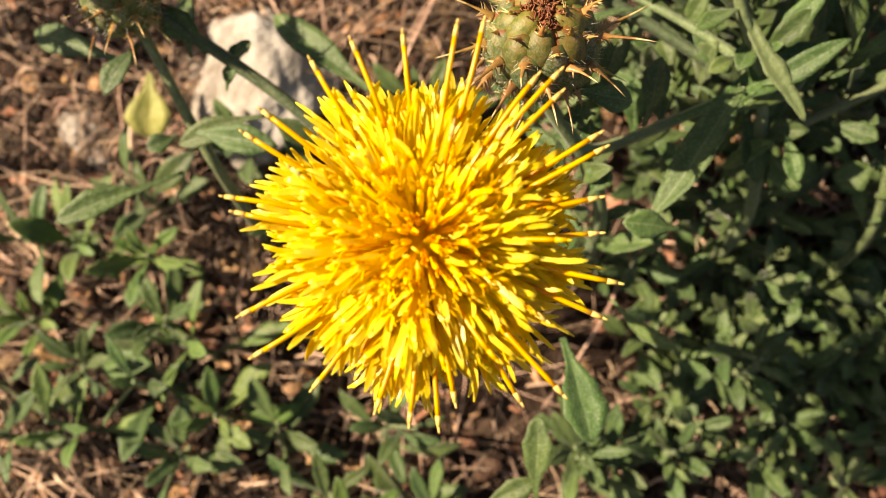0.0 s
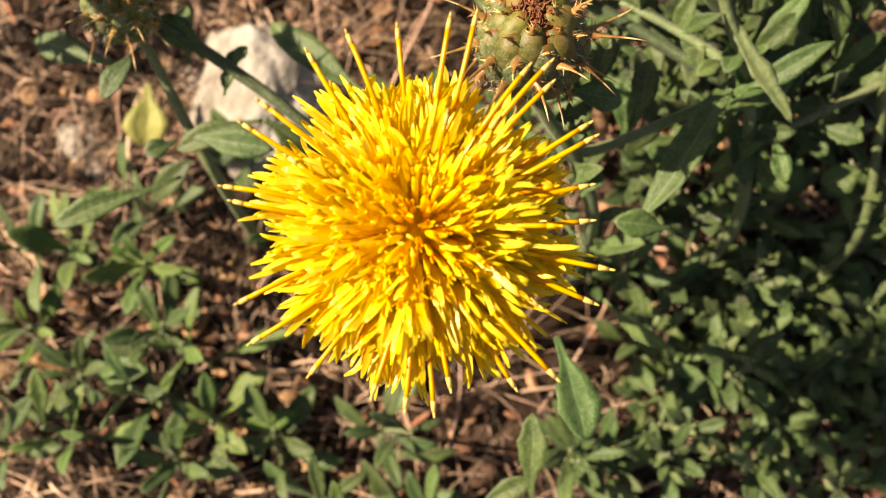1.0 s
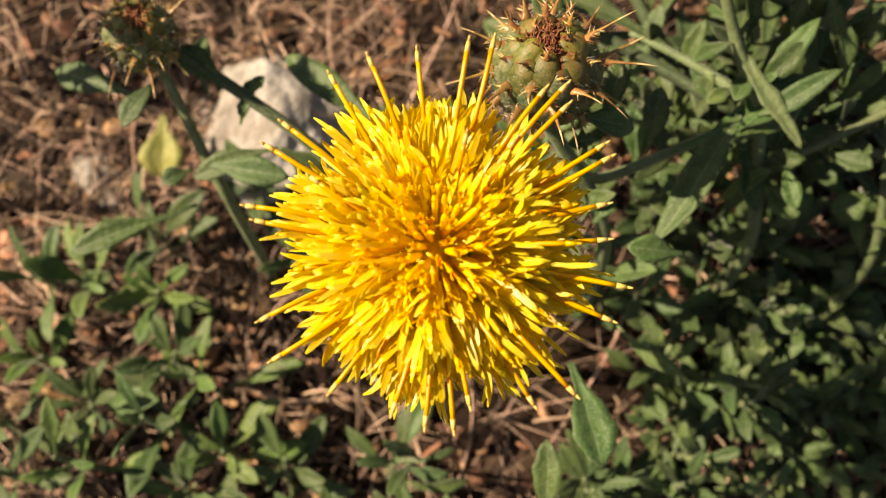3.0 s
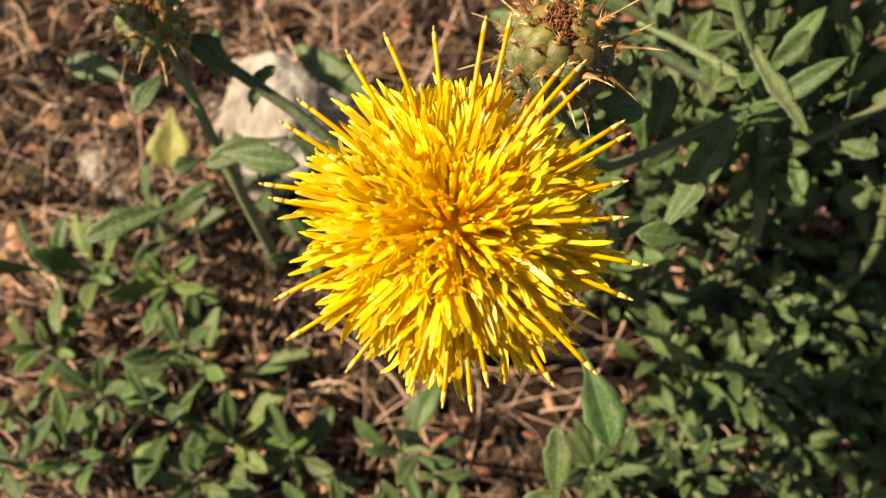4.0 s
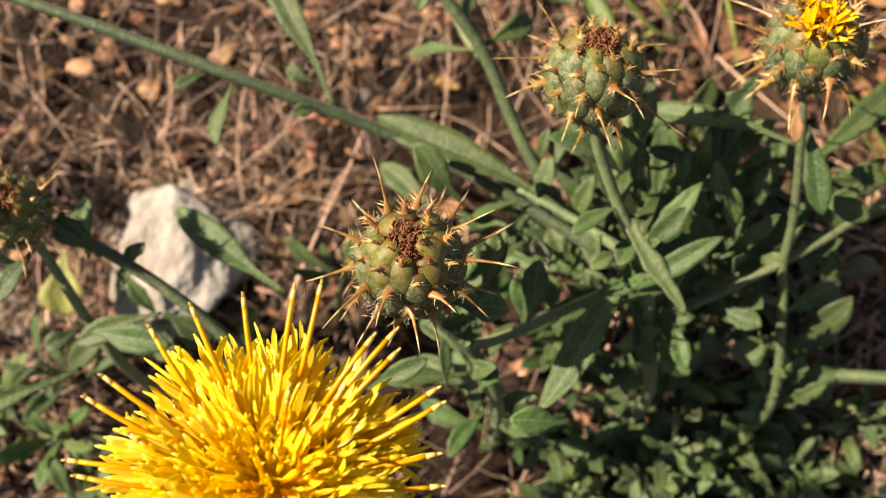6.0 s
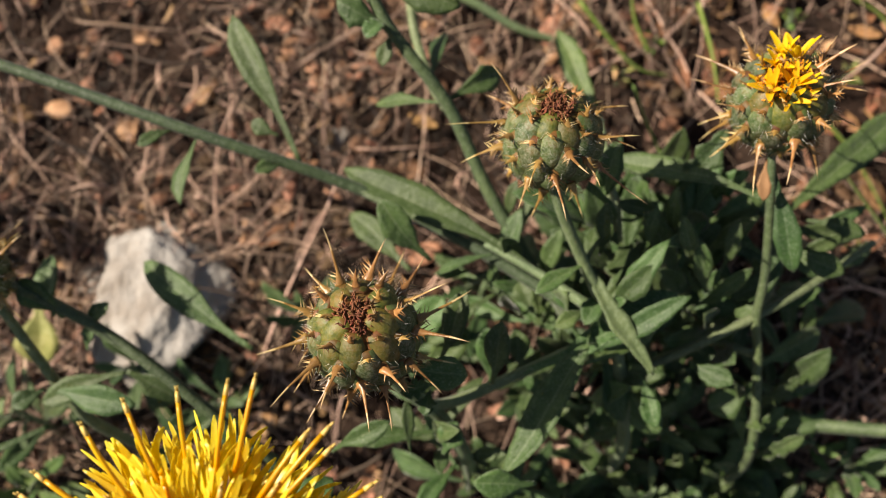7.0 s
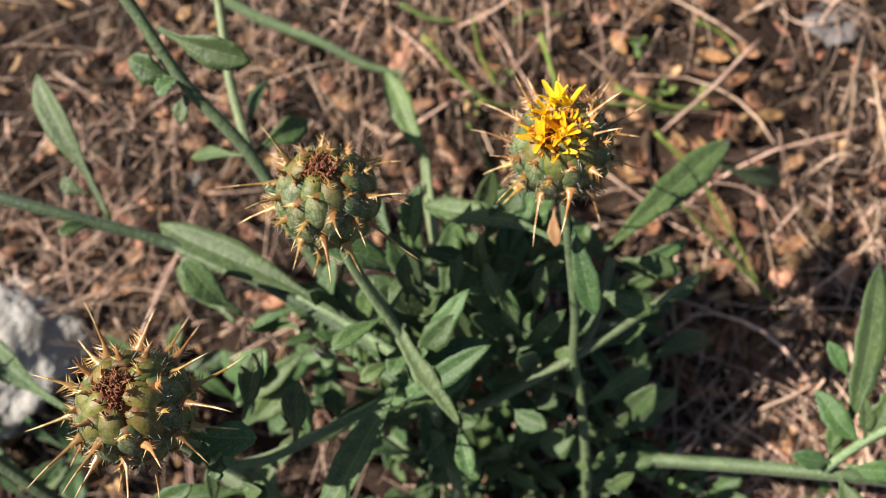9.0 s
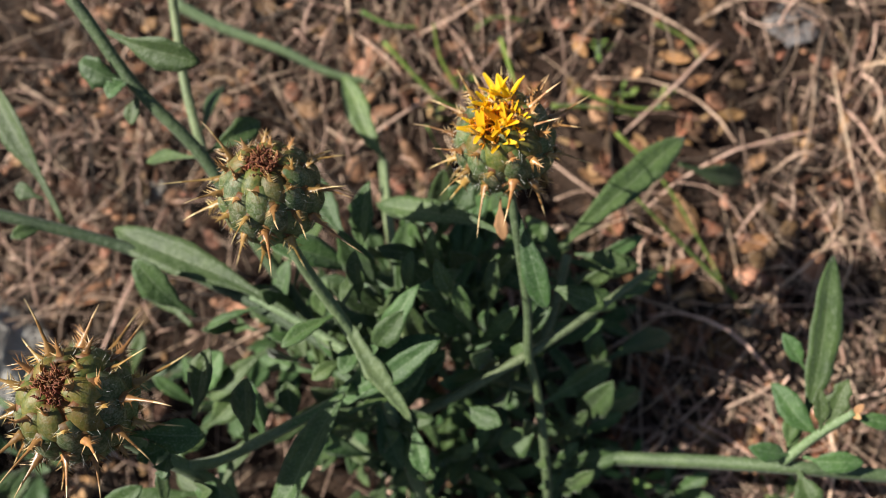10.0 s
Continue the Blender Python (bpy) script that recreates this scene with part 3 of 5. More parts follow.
def grit(count, seed):
    rnd = random.Random(seed)
    bm = bmesh.new()
    bmesh.ops.create_icosphere(bm, subdivisions=1, radius=1.0)
    ball = [v.co.copy() for v in bm.verts]
    tris = [tuple(v.index for v in f.verts) for f in bm.faces]
    bm.free()
    verts, faces = [], []
    for _ in range(count):
        x, y, z = litter_place(rnd)
        r = rnd.choice((0.0003, 0.0004, 0.0005, 0.0005, 0.0006, 0.0007, 0.0009, 0.0013)) * rnd.uniform(0.7, 1.3)
        sx, sy, sz = rnd.uniform(0.8, 1.4), rnd.uniform(0.8, 1.2), rnd.uniform(0.5, 0.9)
        t = rnd.uniform(0, 6.283)
        c, s = math.cos(t), math.sin(t)
        first = len(verts)
        off = rnd.uniform(0, 90)
        for v in ball:
            k = r * (1 + 0.95 * noise.noise((v.x * 1.8 + off, v.y * 1.8, v.z * 1.8)))
            vx, vy, vz = v.x * sx * k, v.y * sy * k, v.z * sz * k
            verts.append((x + vx * c - vy * s, y + vx * s + vy * c, z + vz + r * 0.25))
        faces += [tuple(first + i for i in f) for f in tris]
    joined("grit", verts, faces, GRIT, "brown and grey soil crumbs and small pebbles", "gravel")


def flakes(count, seed):
    rnd = random.Random(seed)
    verts, faces = [], []
    for _ in range(count):
        x, y, z = litter_place(rnd)
        long_, wide = rnd.uniform(0.002, 0.007), rnd.choice((0.0005, 0.0007, 0.001, 0.0014, 0.0022))
        a, tilt, curl = rnd.uniform(0, 6.283), rnd.uniform(-0.6, 0.6), rnd.uniform(0.1, 0.8)
        first = len(verts)
        lift = rnd.uniform(0.0006, 0.003)
        for under in (0, 1):
            for i in range(5):
                u = i / 4
                w = wide * math.sin(math.pi * (0.12 + 0.78 * u))
                for k in (-1, 0, 1):
                    lx, ly = (u - 0.5) * long_, k * w
                    lz = curl * abs(k) * w * 0.6 + tilt * lx + curl * 0.0012 * (2 * u - 1) ** 2 - under * 0.00025
                    verts.append((x + lx * math.cos(a) - ly * math.sin(a), y + lx * math.sin(a) + ly * math.cos(a), z + lift + lz))
        for i in range(4):
            for k in range(2):
                p = first + i * 3 + k
                faces.append((p, p + 1, p + 4, p + 3))
                q = p + 15
                faces.append((q + 3, q + 4, q + 1, q))
        rim = [first + i * 3 for i in range(5)] + [first + 13, first + 14] + [first + i * 3 + 2 for i in (3, 2, 1, 0)] + [first + 1]
        for p, q in zip(rim, rim[1:] + rim[:1]):
            faces.append((p, q, q + 15, p + 15))
    joined("leaf_litter", verts, faces, FLAKE, "scraps of dead reddish-brown leaf on the soil", "dead leaves")


DEAD_LEAF = plain_material("curled_dead_leaf", (0.15, 0.062, 0.026), (0.44, 0.235, 0.115), 260, 0.65, False, 0.5, 1.35, 0.02, 0.6, 0.0005)


def dead_leaf(x, y, size, seed):
    """One curled dry leaf lying on the litter (millimetres)."""
    rnd = random.Random(seed)
    curl, twist, cup = rnd.uniform(0.4, 1.2), rnd.uniform(-0.8, 0.8), rnd.uniform(0.3, 1.0)
    rows, cols = 10, 5
    bm = bmesh.new()
    layers = []
    for under in (0, 1):
        grid = []
        for i in range(rows):
            u = i / (rows - 1)
            w = size * rnd.uniform(0.19, 0.21) * max(0.08, math.sin(math.pi * (0.06 + 0.9 * u)) ** 0.8)
            row = []
            for j in range(cols):
                v = j / (cols - 1) * 2 - 1
                a = twist * (u - 0.5)
                lx = (u - 0.5) * size
                ly, lz = v * w, cup * w * v * v + curl * size * 0.5 * (u - 0.4) ** 2 + size * 0.05 * noise.noise((u * 3, v * 1.5, seed))
                row.append(bm.verts.new((lx * MM, (ly * math.cos(a) - lz * math.sin(a)) * MM, (ly * math.sin(a) + lz * math.cos(a) - 0.22 * under) * MM)))
            grid.append(row)
        layers.append(grid)
    top, low = layers
    for i in range(rows - 1):
        for j in range(cols - 1):
            bm.faces.new((top[i][j], top[i + 1][j], top[i + 1][j + 1], top[i][j + 1]))
            bm.faces.new((low[i][j + 1], low[i + 1][j + 1], low[i + 1][j], low[i][j]))
        for j in (0, cols - 1):
            bm.faces.new((top[i][j], low[i][j], low[i + 1][j], top[i + 1][j]))
    for i in (0, rows - 1):
        for j in range(cols - 1):
            bm.faces.new((top[i][j], top[i][j + 1], low[i][j + 1], low[i][j]))
    bmesh.ops.recalc_face_normals(bm, faces=bm.faces)
    ob = new("dead_leaf", mesh_of("dead_leaf", bm, DEAD_LEAF))
    ob.matrix_basis = Matrix.Translation((x * MM, y * MM, ground_height(x * MM, y * MM) + 0.0022)) @ Matrix.Rotation(rnd.uniform(0, 6.283), 4, 'Z') @ Matrix.Rotation(rnd.uniform(-0.3, 0.3), 4, 'X')
    tagged(ob, "curled red-brown dead leaf lying on dry litter", "dead leaf", "dead leaves on the soil")


scatter = random.Random(77)
for k in range(70):
    if k < 34:
        dead_leaf(scatter.uniform(80, 112), scatter.uniform(48, 98), scatter.uniform(4, 11), k)
    elif k < 52:
        dead_leaf(scatter.uniform(-75, 5), scatter.uniform(-5, 95), scatter.uniform(4, 10), k)
    else:
        dead_leaf(scatter.uniform(0, 120), scatter.uniform(95, 150), scatter.uniform(3, 8), k)
for k in range(96, 126):
    dead_leaf(scatter.uniform(70, 115), scatter.uniform(98, 138), scatter.uniform(3, 8), k)
for k in range(70, 96):
    dead_leaf(scatter.uniform(84, 130), scatter.uniform(50, 92), scatter.uniform(4, 9), k)

straw_litter(21000, 11)
grit(6500, 12)
flakes(5200, 13)


def rock(name, at, size, seed, label, flat=0.6, material=None):
    """A broken pale stone, sunk a little into the soil."""
    bm = bmesh.new()
    bmesh.ops.create_icosphere(bm, subdivisions=5, radius=1.0)
    rnd = random.Random(seed)
    cuts = [(Vector((rnd.uniform(-1, 1), rnd.uniform(-1, 1), rnd.uniform(-0.4, 1))).normalized(), rnd.uniform(0.68, 0.92)) for _ in range(16)]
    for v in bm.verts:
        p = v.co.copy()
        for n, d in cuts:
            over = p.dot(n) - d
            if over > 0:
                p -= n * over * 0.97
        p *= 1 + 0.14 * noise.noise(p * 2.2 + Vector((seed, 0, 0))) + 0.07 * noise.noise(p * 6 + Vector((seed, 3, 0))) + 0.035 * noise.noise(p * 15) + 0.015 * noise.noise(p * 37)
        v.co = Vector((p.x * size[0], p.y * size[1], p.z * size[2] * flat)) * MM
    ob = new(name, mesh_of(name, bm, material or STONE))
    x, y = at[0] * MM, at[1] * MM
    ob.matrix_basis = Matrix.Translation((x, y, ground_height(x, y) + size[2] * flat * MM * 0.45)) @ Matrix.Rotation((seed - 3) * 0.7, 4, 'Z')
    return tagged(ob, label, "stone")


rock("stone", (-35.9, 78.9), (15, 17.5, 12), 3, "pale grey-white limestone lying on brown soil")
rock("stone", (-74.1, 72.8), (6, 5.1, 4.8), 5, "small pale stone half sunk in soil")
rock("stone", (-69.7, 65.7), (4, 3.4, 3.2), 6, "small pale stone half sunk in soil")
rock("stone", (-74.0, 48.4), (3, 2.5, 2.4), 7, "small pale stone half sunk in soil")
rock("stone", (135.3, 135.5), (7, 6.0, 5.6), 8, "dull grey stone half sunk in soil", 0.35, DULL_STONE)
rock("stone", (-1.0, 112.4), (3, 2.5, 2.4), 9, "small pale stone half sunk in soil")
rock("stone", (-51.1, 84.9), (5, 4.2, 4.0), 12, "small pale stone half sunk in soil")


# ---------------------------------------------------------------- plants

BUD_PLANT_A = thing("budding_thistle", "grey-green thistle with a spiny closed bud", "plant", (26.7, 39.2, -15.7))
bud(BUD_PLANT_A, (11.7, 54.1, 55.6), (-0.4, 0.7, 7.3), 6.70, 21, "withered", 0)
stem(BUD_PLANT_A, [(11.3, 53.0, 48.7), (14.9, 50.9, 42.5), (20.8, 47.6, 32.6), (24.6, 42.8, 19.9), (25.3, 41.8, -16.9)], 0.95, 1.2)
stem(BUD_PLANT_A, [(19.0, 48.8, 36.3), (23.2, 50.3, 32.6), (32.4, 54.0, 32.8), (41.0, 57.5, 34.1)], 0.9, 0.75)
leaf(BUD_PLANT_A, (30.7, 53.6, 32.7), (56.7, 63.7, 37.5), 5.5, -15, 0.05, stalk=0.3)
leaf(BUD_PLANT_A, (15.6, 51.3, 49.1), (24.6, 50.9, 46.7), 4.3, -10, 0.08)
leaf(BUD_PLANT_A, (29.4, 39.4, 32.5), (42.6, 56.3, 40.1), 5.2, -20, 0.06, stalk=0.05, blunt=1.0)
leaf(BUD_PLANT_A, (16.3, 42.6, 33.9), (15.7, 49.4, 37.6), 1.9, 30, 0.08)
leaf(BUD_PLANT_A, (20.9, 42.5, 32.7), (23.1, 46.6, 35.4), 3.9, 0, 0.08)
leaf(BUD_PLANT_A, (17.9, 50.7, 34.9), (20.7, 54.1, 33.0), 2.5, 20, 0.08)
leaf(BUD_PLANT_A, (4.7, 43.2, 33.1), (13.5, 46.6, 37.6), 3.2, 10, 0.08)

BUD_PLANT_B = thing("budding_thistle", "tall grey-green thistle with a spiny closed bud", "plant", (50.8, 43.7, -14.2))
bud(BUD_PLANT_B, (36.2, 78.6, 60.1), (0.0, 1.6, 7.1), 6.30, 22, "withered", 1.1)
stem(BUD_PLANT_B, [(36.7, 75.7, 54.2), (38.5, 72.4, 49.7), (42.1, 67.6, 42.4), (45.8, 61.3, 36.7), (48.7, 53.7, 27.2), (50.8, 45.8, 11.3), (51.2, 44.3, -15.8)], 0.75, 1.1)
stem(BUD_PLANT_B, [(-65.7, 104.5, 54.2), (-45.0, 99.4, 49.8), (-14.7, 89.4, 44.4), (8.5, 83.5, 36.2), (27.0, 74.3, 32.4), (44.9, 61.9, 31.7)], 0.85, 1.0, material=STEM_DARK)
stem(BUD_PLANT_B, [(45.8, 61.3, 36.2), (41.0, 64.8, 36.5), (35.6, 68.8, 36.6), (28.0, 73.8, 36.3)], 0.95, 0.5)
stem(BUD_PLANT_B, [(1.9, 118.6, 65.8), (8.0, 111.5, 60.9), (14.3, 102.2, 52.9), (22.6, 93.6, 45.2), (28.7, 82.9, 36.6), (35.8, 71.6, 30.0), (44.9, 58.4, 21.6)], 0.85, 1.1, material=STEM_DARK)
stem(BUD_PLANT_B, [(15.8, 128.4, 45.9), (16.5, 119.6, 42.5), (17.5, 110.3, 39.9), (20.1, 100.4, 40.3), (22.4, 94.0, 43.2)], 0.75, 0.8)
leaf(BUD_PLANT_B, (11.9, 108.1, 58.4), (24.8, 102.6, 56.2), 4.9, 25, 0.08)
leaf(BUD_PLANT_B, (14.1, 102.6, 53.0), (6.6, 105.1, 55.1), 4.3, -20, 0.15, teeth=0.5)
leaf(BUD_PLANT_B, (14.0, 103.0, 53.2), (10.9, 99.6, 54.0), 3.6, 10, 0.2, teeth=0.5)
leaf(BUD_PLANT_B, (14.5, 102.0, 51.7), (13.1, 97.3, 49.9), 2.5, 0, 0.08)
leaf(BUD_PLANT_B, (22.0, 94.3, 44.4), (10.9, 98.2, 37.4), 2.4, 20, 0.08)
leaf(BUD_PLANT_B, (19.5, 101.0, 38.4), (22.8, 113.8, 34.8), 3.2, -20, 0.08)
leaf(BUD_PLANT_B, (23.0, 94.5, 44.4), (30.9, 99.9, 44.3), 4.0, 30, 0.2)
leaf(BUD_PLANT_B, (-1.1, 87.3, 38.6), (-11.3, 109.9, 46.4), 4.8, 0, 0.06, stalk=0.3)
leaf(BUD_PLANT_B, (-16.2, 90.6, 42.1), (-18.4, 79.5, 41.0), 4.0, 30, 0.08)
leaf(BUD_PLANT_B, (-2.9, 86.4, 40.4), (-6.9, 84.0, 42.7), 2.4, 0, 0.08)
leaf(BUD_PLANT_B, (-4.4, 91.8, 39.3), (-8.7, 93.9, 40.1), 2.7, 0, 0.08)
leaf(BUD_PLANT_B, (-19.7, 91.2, 43.4), (-24.7, 88.0, 44.4), 2.2, 0, 0.08)
leaf(BUD_PLANT_B, (37.1, 67.8, 36.1), (6.1, 88.2, 35.7), 5.8, 15, 0.06, stalk=0.28)
leaf(BUD_PLANT_B, (-8.9, 60.4, 27.6), (-28.2, 75.4, 27.3), 5.1, 10, 0.08)
leaf(BUD_PLANT_B, (15.9, 73.5, 25.6), (5.7, 84.8, 24.7), 4.4, 0, 0.08)
leaf(BUD_PLANT_B, (29.3, 72.5, 34.7), (20.3, 70.1, 33.9), 1.9, 30, 0.08)
leaf(BUD_PLANT_B, (42.1, 67.8, 42.5), (34.3, 62.8, 44.9), 2.7, 15, 0.08)
leaf(BUD_PLANT_B, (42.4, 67.4, 42.3), (44.4, 73.9, 41.6), 2.6, -20, 0.08)
leaf(BUD_PLANT_B, (45.6, 65.2, 38.2), (41.7, 59.7, 39.3), 3.4, 10, 0.08)
leaf(BUD_PLANT_B, (42.5, 67.5, 41.3), (51.2, 52.3, 37.4), 2.9, -10, 0.04, stalk=0.05, blunt=0.9, material=MIDRIB, teeth=0.35)
leaf(BUD_PLANT_B, (46.0, 65.6, 35.1), (52.7, 73.6, 35.0), 4.0, 25, 0.3)
leaf(BUD_PLANT_B, (46.6, 70.0, 33.6), (52.8, 73.9, 31.9), 4.4, -20, 0.08)
leaf(BUD_PLANT_B, (28.4, 53.2, 28.3), (28.1, 60.6, 35.5), 4.1, 0, 0.08)
leaf(BUD_PLANT_B, (33.2, 55.6, 28.1), (32.3, 61.3, 31.4), 3.6, 20, 0.08)
leaf(BUD_PLANT_B, (15.3, 61.6, 22.0), (21.3, 68.2, 27.7), 5.7, 0, 0.08)
leaf(BUD_PLANT_B, (16.0, 57.9, 19.5), (25.5, 63.6, 23.7), 5.5, 15, 0.08)
leaf(BUD_PLANT_B, (35.6, 64.5, 29.4), (33.6, 69.8, 30.4), 3.5, 0, 0.08)
leaf(BUD_PLANT_B, (49.1, 52.8, 26.9), (53.8, 45.8, 27.3), 4.8, 10, 0.08)
leaf(BUD_PLANT_B, (48.8, 53.8, 26.2), (53.3, 64.7, 30.4), 3.5, 15, 0.08)
leaf(BUD_PLANT_B, (50.4, 59.1, 26.1), (56.7, 64.3, 32.4), 3.0, 0, 0.08)
leaf(BUD_PLANT_B, (36.2, 63.5, 25.8), (37.3, 73.0, 25.2), 5.1, 30, 0.08)
leaf(BUD_PLANT_B, (45.1, 59.3, 30.5), (48.9, 48.1, 24.0), 4.0, -10, 0.08)
leaf(BUD_PLANT_B, (34.3, 38.4, 31.0), (25.2, 38.3, 34.2), 4.2, 0, 0.08)
leaf(BUD_PLANT_B, (42.0, 54.6, 35.8), (54.4, 62.5, 34.0), 4.2, 20, 0.08)
leaf(BUD_PLANT_B, (45.1, 55.5, 31.9), (53.0, 64.9, 30.5), 5.2, -20, 0.08)
leaf(BUD_PLANT_B, (16.7, 22.9, 26.5), (20.4, 8.0, 27.2), 6.5, -25, 0.05)
leaf(BUD_PLANT_B, (13.7, -0.0, 17.6), (13.7, 12.1, 24.3), 4.3, 0, 0.08)
leaf(BUD_PLANT_B, (4.6, -0.9, 15.3), (13.7, 3.2, 18.5), 3.5, 0, 0.08)
leaf(BUD_PLANT_B, (25.2, 29.8, 22.2), (34.6, 21.9, 22.0), 2.9, 30, 0.08)
stem(BUD_PLANT_B, [(48.5, 101.4, 25.5), (48.9, 90.1, 26.4), (50.2, 80.0, 25.7), (51.8, 65.9, 20.2)], 0.8, 1.0)

BUD_PLANT_C = thing("budding_thistle", "grey-green thistle whose spiny bud opens in yellow", "plant", (73.4, 37.1, -15.2))
BUD_C, R_C, H_C = bud(BUD_PLANT_C, (67.1, 84.1, 58.8), (-1.9, 0.0, 7.0), 6.40, 23, "opening", 0.5)
stem(BUD_PLANT_C, [(67.6, 81.3, 52.9), (68.4, 75.5, 47.4), (69.6, 67.5, 37.9), (69.5, 62.2, 31.5), (70.9, 56.5, 25.0), (71.9, 43.9, 11.4), (72.1, 41.4, -15.8)], 0.6, 0.8, material=STEM_DARK)
leaf(BUD_PLANT_C, (68.1, 75.7, 46.4), (48.0, 87.6, 37.3), 4.1, 10, 0.06)
leaf(BUD_PLANT_C, (68.4, 78.8, 49.8), (72.1, 65.8, 42.5), 3.8, 10, 0.06)
leaf(BUD_PLANT_C, (76.8, 78.9, 31.5), (100.4, 98.0, 31.3), 5.6, 0, 0.06, stalk=0.1)
leaf(BUD_PLANT_C, (103.7, 101.8, 14.5), (119.1, 102.1, 3.8), 4.6, 0, 0.08)
leaf(BUD_PLANT_C, (75.8, 78.6, 29.2), (90.0, 77.3, 26.5), 3.9, 15, 0.08)
stem(BUD_PLANT_C, [(71.2, 58.6, 23.6), (63.1, 62.3, 21.9), (64.6, 63.3, 22.3), (72.5, 66.5, 26.7), (77.7, 78.5, 31.3)], 0.7, 0.75)
stem(BUD_PLANT_C, [(51.6, 56.0, 25.1), (61.0, 59.1, 28.6), (71.8, 63.7, 31.5), (80.2, 68.2, 32.3), (89.8, 74.3, 31.6)], 0.85, 0.55)
leaf(BUD_PLANT_C, (81.4, 70.8, 26.2), (93.6, 77.1, 24.2), 2.8, 20, 0.08)
leaf(BUD_PLANT_C, (73.9, 75.4, 30.2), (85.0, 70.3, 26.0), 4.0, 0, 0.08)
leaf(BUD_PLANT_C, (69.8, 70.9, 37.0), (65.1, 75.3, 35.6), 2.4, 0, 0.08)
leaf(BUD_PLANT_C, (69.3, 65.3, 34.9), (72.0, 70.4, 36.8), 2.9, 0, 0.08)
leaf(BUD_PLANT_C, (71.9, 57.2, 20.9), (84.3, 63.8, 19.1), 4.6, 20, 0.08, blunt=1.0)
leaf(BUD_PLANT_C, (71.5, 53.8, 19.6), (64.9, 51.0, 16.4), 5.2, 0, 0.08)
leaf(BUD_PLANT_C, (70.4, 64.0, 27.9), (61.0, 68.0, 25.2), 4.2, 0, 0.08)
leaf(BUD_PLANT_C, (70.6, 61.5, 26.9), (66.7, 71.1, 26.4), 4.5, 0, 0.08)
leaf(BUD_PLANT_C, (66.0, 78.4, 53.9), (66.1, 73.8, 50.0), 1.8, 0, 0.1, material=BROWN_BIT)

SIDE_PLANT = thing("thistle_plant", "sprawling grey-green thistle stem with broad leaves", "plant", (77.3, 50.5, -12.2))
stem(SIDE_PLANT, [(139.7, 38.1, 25.8), (121.5, 41.2, 24.9), (107.7, 43.6, 24.8), (93.1, 47.1, 16.4), (76.3, 50.6, 4.8), (73.0, 51.3, -14.2)], 1.0, 1.2, material=STEM_DARK)
stem(SIDE_PLANT, [(106.1, 44.2, 26.1), (109.8, 46.8, 30.5), (114.2, 49.0, 35.8)], 0.75, 0.6)
leaf(SIDE_PLANT, (106.4, 44.7, 26.3), (119.1, 73.2, 34.2), 5.0, 10, 0.08, stalk=0.3, blunt=0.9)
leaf(SIDE_PLANT, (110.7, 47.3, 29.6), (105.5, 55.3, 29.8), 3.9, 0, 0.08, blunt=0.95, stalk=0.1)
leaf(SIDE_PLANT, (110.7, 47.3, 31.8), (114.3, 53.5, 36.7), 3.3, -10, 0.1, blunt=0.9, teeth=0.5)
leaf(SIDE_PLANT, (110.4, 47.1, 31.7), (110.4, 53.1, 35.4), 2.1, 0, 0.08, blunt=0.9, teeth=0.4)
leaf(SIDE_PLANT, (114.1, 49.0, 35.2), (115.2, 49.7, 37.2), 1.1, 0, 0.08, blunt=0.9, material=BROWN_BIT)
leaf(SIDE_PLANT, (114.1, 49.0, 35.2), (114.6, 47.9, 36.4), 1.0, 0, 0.08, blunt=0.9, material=BROWN_BIT)
leaf(SIDE_PLANT, (113.6, 48.7, 34.6), (120.8, 47.1, 33.9), 2.4, 0, 0.08, blunt=0.9)
leaf(SIDE_PLANT, (107.2, 44.8, 27.4), (100.5, 46.3, 29.2), 3.0, 0, 0.08, blunt=0.95)
leaf(SIDE_PLANT, (111.1, 56.9, 30.5), (108.2, 62.3, 32.7), 2.6, 0, 0.08, blunt=0.95)
leaf(SIDE_PLANT, (108.8, 44.6, 27.4), (116.9, 42.6, 28.7), 3.3, 0, 0.08, blunt=0.9)
leaf(SIDE_PLANT, (108.2, 43.1, 25.7), (109.4, 37.3, 25.4), 4.2, 0, 0.08)
leaf(SIDE_PLANT, (107.1, 45.6, 26.7), (108.0, 50.6, 28.8), 2.5, 0, 0.08)

FLOWER_PLANT = thing("flowering_thistle", "grey-green thistle with one wide-open yellow flower", "plant", (-2.8, 35.2, -17.1))
stem(FLOWER_PLANT, [(-2.5, 27.7, 59.3), (-2.5, 30.0, 48.5), (-2.5, 32.5, 28.3), (-2.5, 33.0, -19.7)], 1.0, 1.3)
leaf(FLOWER_PLANT, (-2.5, 30.5, 41.3), (-7.5, 24.2, 35.3), 4.5, 0, 0.08)
leaf(FLOWER_PLANT, (-2.4, 31.2, 33.2), (5.9, 23.2, 28.7), 4.8, 0, 0.08)
leaf(FLOWER_PLANT, (-2.5, 31.4, 35.3), (5.0, 39.5, 33.5), 4.8, 0, 0.08)

